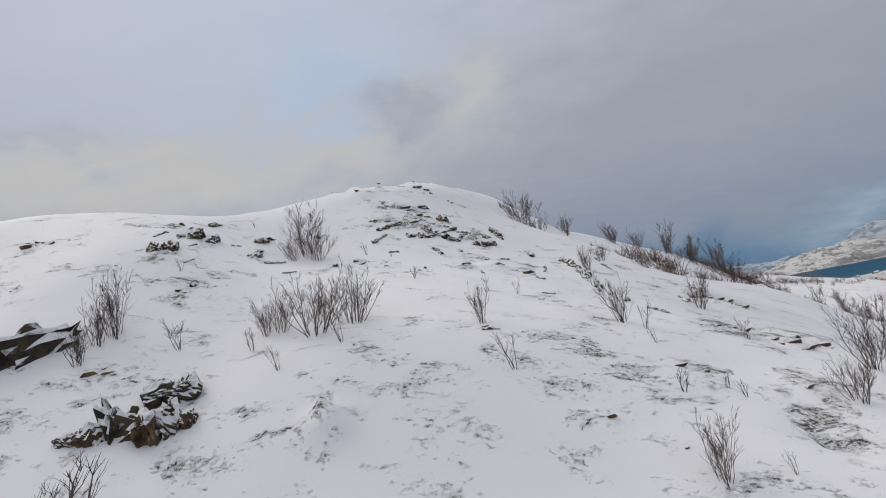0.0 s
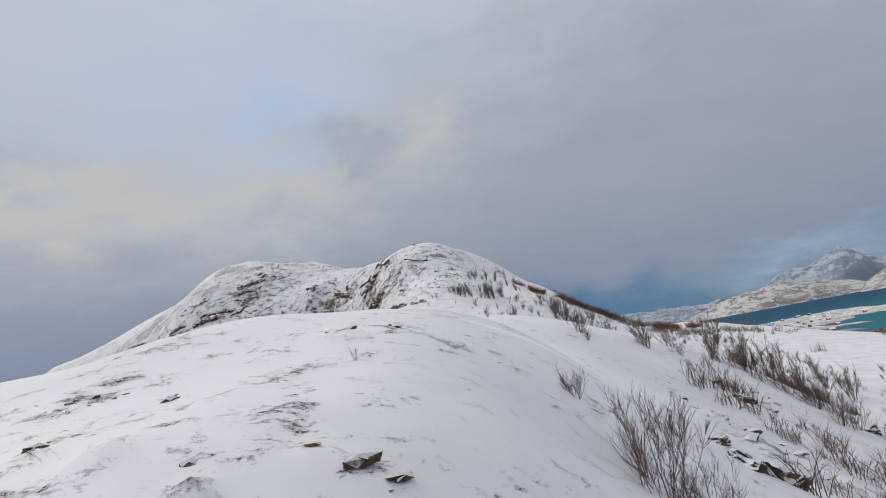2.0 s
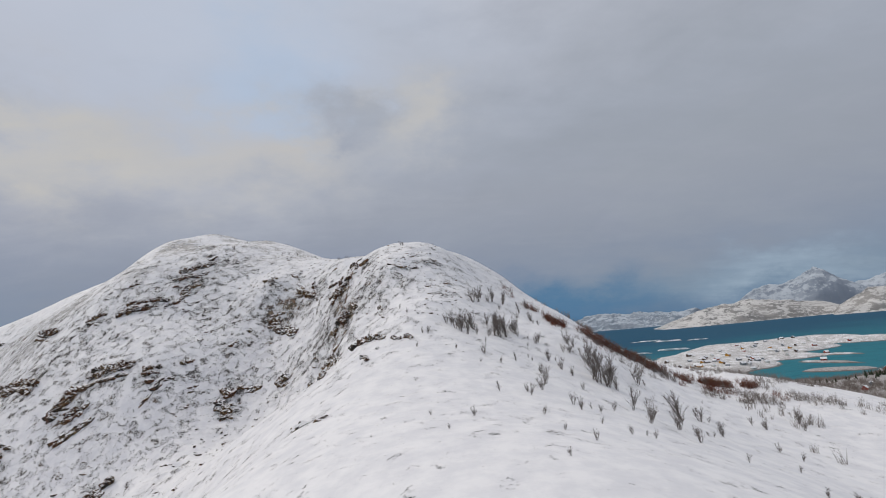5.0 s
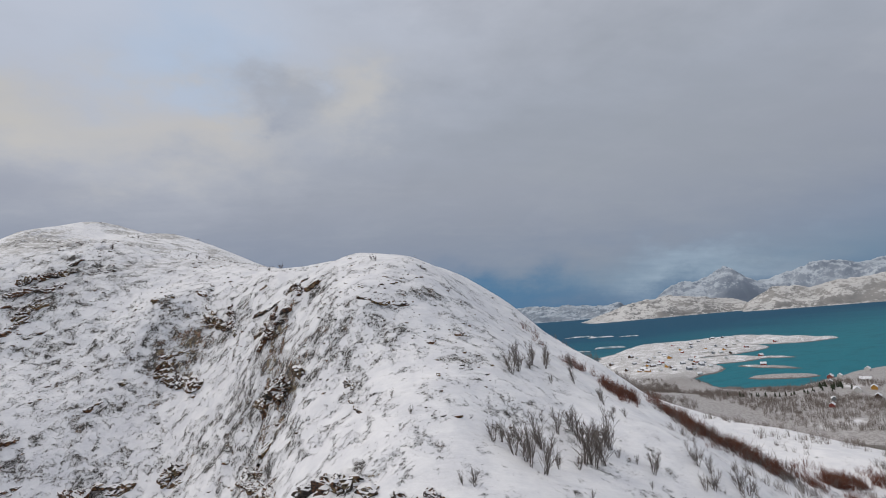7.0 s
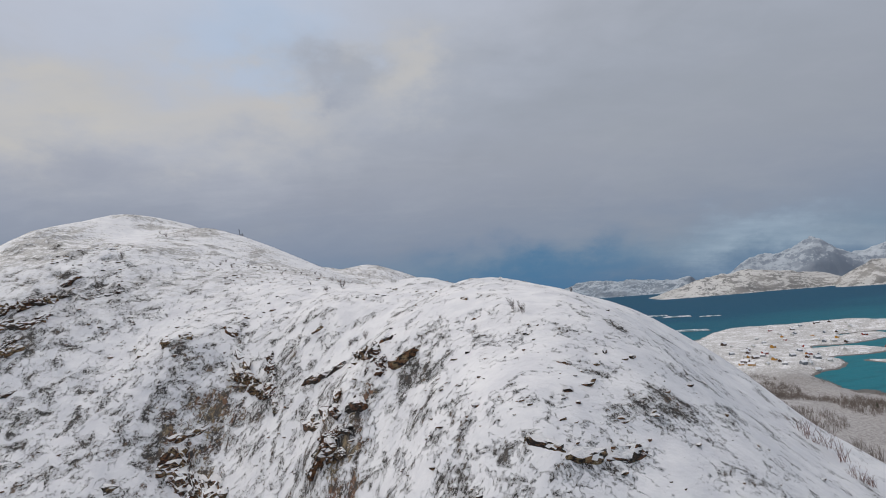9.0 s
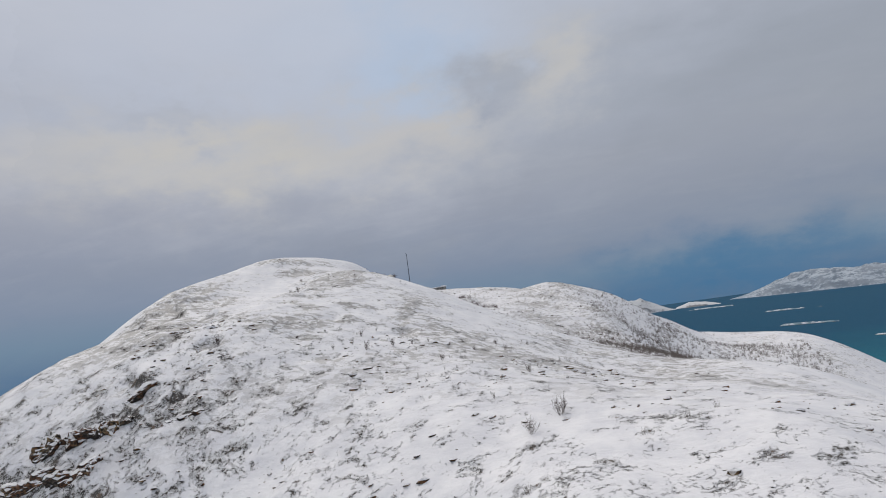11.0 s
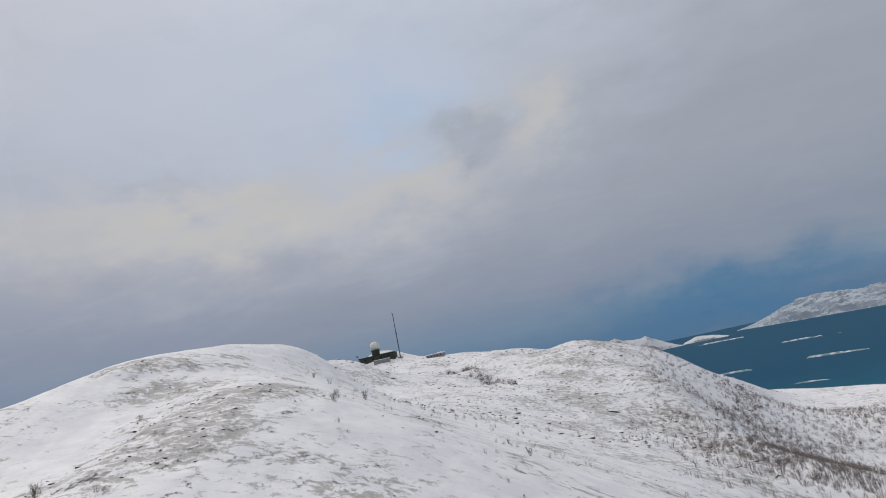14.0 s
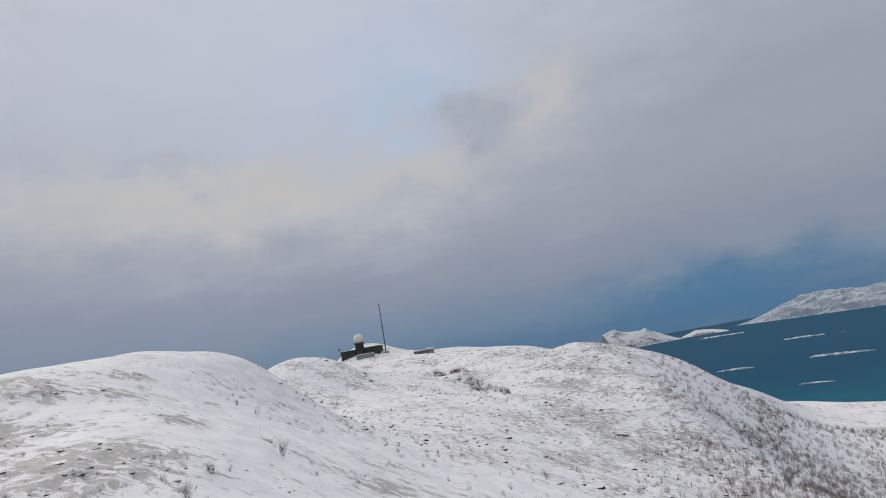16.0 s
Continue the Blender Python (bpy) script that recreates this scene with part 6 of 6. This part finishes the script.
scree("dark stones breaking through the snow on the first rise", 500, -14, 22, 12, 34, 0.04, 0.30, 0.40, M_ROCK, 82)
scree("broken dark stones on the snowy flank", 1500, -80, 62, 170, 345, 0.12, 0.8, 0.45, M_CRAG, 83)
scree("dark ledges and stones on the steep western flank", 420, -120, -22, 150, 275, 0.3, 1.6, 0.30, M_CRAG, 86)
scree("broken dark stones on the summit snow", 1300, -90, 60, 335, 470, 0.08, 0.42, 0.40, M_CRAG, 84)
scree("small dark stones on the far ridge", 2200, -120, 150, 470, 690, 0.2, 1.2, 0.20, M_CRAG, 85)

# ---- radar station on the far ridge ----
M_DOME = plain("weathered_white_dome", (0.72, 0.69, 0.62), 0.55, vary=0.08, scale=0.6)
M_GREEN = plain("dark_green_painted_wall", (0.045, 0.055, 0.035), 0.8, vary=0.35, scale=1.2)
M_CONCRETE = plain("grey_concrete", (0.30, 0.29, 0.27), 0.9, vary=0.3, scale=0.8)
M_STEEL = plain("dull_grey_steel", (0.16, 0.18, 0.21), 0.5, 0.6, 0.3, 2.0)
M_ROOFSNOW = plain("snow_on_roof", (0.80, 0.81, 0.84), 0.8, vary=0.06, scale=1.0)
M_GLASS = plain("dark_window_glass", (0.03, 0.035, 0.04), 0.1, vary=0.2, scale=1.0)
station_at = Matrix.Translation((-118.5, 686.5, at(-118.5, 686.5)))
station = tagged(new("radar_station"), "green radar bunker with a weathered white dome on a snowy ridge", "radar station")
station.matrix_basis = station_at
bm = bmesh.new()
bmesh.ops.create_icosphere(bm, subdivisions=4, radius=3.7, matrix=Matrix.Translation((-1.5, 3, 10.4)))
bmesh.ops.delete(bm, geom=[v for v in bm.verts if v.co.z < 7.7], context="VERTS")
for f in bm.faces:
    f.smooth = True
dome = part("dome", bm, M_DOME, station, "weathered white radar dome")
bm = drum(bmesh.new(), -1.5, 3, 3.6, 7.5, 3.0, 3.0, 20)
part("drum", bm, M_GREEN, station)
bm = drum(bmesh.new(), -1.5, 3, 7.5, 7.95, 3.9, 3.9, 20)
part("platform", bm, M_STEEL, station)
bm = box(bmesh.new(), -14, -1, -3, 13.5, 8, 3.4, 0.3)
part("bunker", bm, M_GREEN, station)
bm = box(bmesh.new(), -14.3, -1.3, 3.4, 13.8, 8.3, 3.75, 0.12)
part("roof", bm, M_GREEN, station)
bm = box(bmesh.new(), -13, 0.2, 3.752, -5.5, 7.4, 4.05, 0.1)
part("roof_snow", bm, M_ROOFSNOW, station)
bm = box(bmesh.new(), 2.5, 0.2, 3.752, 12.5, 7.4, 4.3, 0.15)
part("roof_snow", bm, M_ROOFSNOW, station)
for k in range(4):
    bm = box(bmesh.new(), -10 + 6 * k, -1.12, 0.9, -8.4 + 6 * k, -1.004, 2.2)
    part("window", bm, M_GLASS, station)
bm = drum(bmesh.new(), -15.5, 2, -3, 6.0, 0.12, 0.10, 8)
box(bm, -16.6, 1.8, 5.2, -15.2, 2.3, 6.3, 0.05)
part("antenna", bm, M_STEEL, station)

wall = new("retaining_wall")
wall.matrix_basis = Matrix.Translation((-113.5, 679.5, at(-113.5, 679.5))) @ pose(0, 0, 0, 0, 0, 12)
tagged(wall, "low grey concrete retaining wall half buried in snow", "wall")
bm = box(bmesh.new(), -6, -0.3, -3, 6, 0.3, 2.4, 0.05)
part("panel", bm, M_CONCRETE, wall)
bm = box(bmesh.new(), -6.1, -0.4, 2.4, 6.1, 0.4, 2.75, 0.08)
part("snow_cap", bm, M_ROOFSNOW, wall)

mast_x, mast_y = -102.0, 690.0
mast = tagged(new("radio_mast"), "tall thin grey steel radio mast on a snowy ridge", "mast")
mast.matrix_basis = Matrix.Translation((mast_x, mast_y, at(mast_x, mast_y)))
part("pole", drum(bmesh.new(), 0, 0, -1.5, 18, 0.42, 0.36, 10), M_STEEL, mast)
part("pole", drum(bmesh.new(), 0, 0, 18, 32.5, 0.34, 0.26, 10), M_STEEL, mast)
part("collar", drum(bmesh.new(), 0, 0, 17.6, 18.4, 0.5, 0.5, 10), M_STEEL, mast)
part("aerial", box(bmesh.new(), -0.5, -0.12, 32.5, 0.12, 0.12, 34.0, 0.04), M_STEEL, mast)
part("footing", box(bmesh.new(), -1.6, -1.6, -2, 1.6, 1.6, 0.5, 0.1), M_CONCRETE, mast)

post = tagged(new("marker_post"), "thin steel post on the snow ridge", "post")
post.matrix_basis = Matrix.Translation((-139, 684, at(-139, 684)))
part("pole", drum(bmesh.new(), 0, 0, -1, 5.5, 0.14, 0.10, 8), M_STEEL, post)
part("plate", box(bmesh.new(), -0.5, -0.08, 4.6, 0.5, 0.08, 5.6, 0.03), M_STEEL, post)


# ---- houses ----
def house(name, label, group, wall_material, long, wide, eaves, seed, windows=4):
    """A gabled house with its ridge along x, standing at the origin."""
    root = tagged(new(name), label, "house", group)
    rise = wide * 0.42
    bm = bmesh.new()
    lo, hi = -2.5, eaves
    prof = ((-wide / 2, lo), (wide / 2, lo), (wide / 2, hi), (0, hi + rise), (-wide / 2, hi))
    a = [bm.verts.new((-long / 2, y, z)) for y, z in prof]
    b = [bm.verts.new((long / 2, y, z)) for y, z in prof]
    bm.faces.new(a[::-1])
    bm.faces.new(b)
    for i in range(5):
        j = (i + 1) % 5
        bm.faces.new((a[i], a[j], b[j], b[i]))
    part("wall", bm, wall_material, root)
    for s in (-1, 1):
        bm = bmesh.new()
        over, thick = 0.45, 0.28
        y1, z1 = s * (wide / 2 + over), hi - over * 0.84
        q = [(0, hi + rise + 0.02), (y1, z1), (y1, z1 + thick), (0, hi + rise + 0.02 + thick)]
        e = [bm.verts.new((-long / 2 - 0.4, y, z)) for y, z in q]
        g = [bm.verts.new((long / 2 + 0.4, y, z)) for y, z in q]
        bm.faces.new(e[::-1])
        bm.faces.new(g)
        for i in range(4):
            j = (i + 1) % 4
            bm.faces.new((e[i], e[j], g[j], g[i]))
        bmesh.ops.recalc_face_normals(bm, faces=bm.faces[:])
        part("roof", bm, M_ROOFSNOW, root, "roof slope under snow")
    part("chimney", box(bmesh.new(), long * 0.18, -0.4, hi + rise * 0.5, long * 0.18 + 0.8, 0.4, hi + rise + 1.1, 0.05), M_CONCRETE, root)
    for s in (-1, 1):
        for k in range(windows):
            x = -long / 2 + long * (k + 0.5) / windows
            y = s * wide / 2
            w = part("window", box(bmesh.new(), x - 0.65, min(y, y + s * 0.08), 1.0, x + 0.65, max(y, y + s * 0.08), 2.3), M_TRIM, root)
            part("pane", box(bmesh.new(), x - 0.5, min(y + s * 0.084, y + s * 0.1), 1.12, x + 0.5, max(y + s * 0.084, y + s * 0.1), 2.18), M_GLASS, w)
    part("door", box(bmesh.new(), long / 2 + 0.004, -0.5, -0.1, long / 2 + 0.1, 0.5, 2.0), M_TRIM, root)
    return root


M_TRIM = plain("white_painted_trim", (0.72, 0.71, 0.68), 0.6, vary=0.1)
PAINTS = (("red", plain("falu_red_paint", (0.30, 0.045, 0.03), 0.75)), ("ochre", plain("ochre_paint", (0.52, 0.27, 0.045), 0.75)),
          ("white", plain("white_house_paint", (0.66, 0.65, 0.62), 0.7)), ("grey", plain("blue_grey_paint", (0.20, 0.23, 0.26), 0.75)), ("brown", plain("dark_brown_paint", (0.085, 0.05, 0.035), 0.8)))
HOUSES = {}
for k, (nm, mt) in enumerate(PAINTS):
    HOUSES[k] = house("house", nm + " painted wooden house with a snow-covered gable roof", "houses by the sound", mt, 11 + k % 3, 7.5, 3.6 + 0.4 * (k % 2), k)
# x, y, paint, size
VILLAGE = ((806, 825, 0, 1.1), (733, 737, 0, 1.1), (668, 745, 2, 1.0), (648, 664, 0, 1.2), (925, 862, 0, 1.0), (613, 807, 1, 1.3), (565, 773, 0, 1.2), (510, 749, 4, 1.4),
           (496, 772, 4, 1.0), (591, 879, 4, 1.4), (493, 821, 4, 1.1), (518, 838, 4, 1.2), (673, 811, 0, 1.1), (600, 541, 0, 1.3), (630, 519, 2, 1.2), (556, 476, 2, 1.3),
           (520, 447, 1, 1.1), (501, 450, 2, 1.3), (430, 425, 0, 1.0), (486, 424, 4, 1.1), (576, 740, 3, 1.1), (545, 696, 3, 1.2), (541, 675, 2, 1.0), (561, 802, 0, 1.0))
VILLAGE_BACK = ((560, 702, 2, 1.0), (802, 890, 3, 0.9), (735, 843, 2, 0.9), (640, 850, 3, 0.9), (655, 790, 2, 0.9), (600, 830, 2, 1.0), (690, 860, 0, 0.8), (720, 900, 2, 0.9), (780, 930, 4, 0.9),
                (830, 960, 3, 0.9), (860, 900, 2, 0.8), (620, 770, 3, 1.0), (535, 720, 4, 0.9), (588, 700, 2, 0.9), (620, 742, 3, 0.9), (580, 850, 2, 0.9), (530, 770, 2, 1.0), (535, 800, 3, 1.0), (900, 930, 2, 0.8),
                (665, 890, 3, 0.8), (755, 870, 1, 0.8), (585, 520, 2, 1.0), (540, 500, 3, 1.0), (455, 440, 3, 0.9))
more = []
while len(more) < 34:
    x, y = rng.uniform(480, 900), rng.uniform(690, 980)
    if at(x, y) > 2.5 and abs(y - (700 + 0.72 * (x - 500))) < 70:
        more.append((x, y, rng.choice((0, 1, 2, 2, 3, 3, 4, 4)), rng.uniform(0.8, 1.2)))
for x, y, paint, size in VILLAGE + VILLAGE_BACK + tuple(more):
    z = max(at(x, y), 0.8)
    size = size * 0.56
    m = Matrix.LocRotScale((x, y, z), Euler((0, 0, rng.choice((0.55, 0.55, 2.1, -0.2)) + rng.uniform(-0.15, 0.15))), (size, size, size))
    k = HOUSES[paint]
    settle(k, m)

hut = tagged(new("hut"), "low grey stone hut on the ridge with snow on its roof", "hut")
hut.matrix_basis = Matrix.Translation((-75.5, 688, at(-75.5, 688))) @ pose(0, 0, 0, 0, 0, -8)
part("wall", box(bmesh.new(), -6.5, -2.6, -2, 6.5, 2.6, 2.2, 0.1), M_CONCRETE, hut)
part("roof", box(bmesh.new(), -6.9, -3.0, 2.2, 2.5, 3.0, 2.75, 0.15), M_ROOFSNOW, hut)
part("roof", box(bmesh.new(), 2.6, -3.0, 2.2, 6.9, 3.0, 3.2, 0.15), M_ROOFSNOW, hut)
for k in range(5):
    part("window", box(bmesh.new(), -5.4 + 2.4 * k, -2.72, 0.6, -4.2 + 2.4 * k, -2.604, 1.6), M_GLASS, hut)


# ---- conifers ----
def conifer(seed, label):
    r = random.Random(seed)
    root = tagged(new("spruce"), label, "tree", "spruces in the snow")
    part("trunk", drum(bmesh.new(), 0, 0, -0.1, 0.95, 0.03, 0.006, 8), M_BARK, root)
    v, f = [], []
    for k in range(16):
        z = 0.08 + 0.88 * k / 16
        reach = 0.26 * (1 - z) + 0.02
        n = 9 - k // 3
        for i in range(n):
            a = 2 * math.pi * (i + 0.5 * (k % 2)) / n + r.uniform(-0.2, 0.2)
            ln = reach * r.uniform(0.75, 1.15)
            tipp = Vector((math.cos(a) * ln, math.sin(a) * ln, z - 0.06 * r.uniform(0.5, 1.4)))
            s = len(v)
            side_v = Vector((-math.sin(a), math.cos(a), 0)) * ln * 0.34
            midp = Vector((math.cos(a) * ln * 0.55, math.sin(a) * ln * 0.55, z - 0.012))
            v += [(0, 0, z + 0.02), tuple(midp + side_v), tuple(tipp), tuple(midp - side_v), tuple(midp + Vector((0, 0, 0.03))), tuple(midp - Vector((0, 0, 0.035)))]
            f += [(s, s + 1, s + 4), (s + 1, s + 2, s + 4), (s + 2, s + 3, s + 4), (s + 3, s, s + 4), (s, s + 5, s + 1), (s + 1, s + 5, s + 2), (s + 2, s + 5, s + 3), (s + 3, s + 5, s)]
    crown = mesh_object("crown", v, f, M_NEEDLE, False)
    crown.parent = root
    return root


spruces = [conifer(k, "dark green spruce standing among bare birches in snow") for k in (1, 2, 3)]
spruce_rows = [(54.5, 77.0, 2.2), (56.5, 76.0, 1.8)]
for k in range(26):
    spruce_rows.append((405 + 4.2 * k + rng.uniform(-4, 4), 505 - 1.7 * k + rng.uniform(-5, 5), rng.uniform(3, 6)))
for k in range(14):
    spruce_rows.append((512 + rng.uniform(-16, 18), 482 + rng.uniform(-12, 12), rng.uniform(4, 7)))
plant(spruces, spruce_rows, rng)
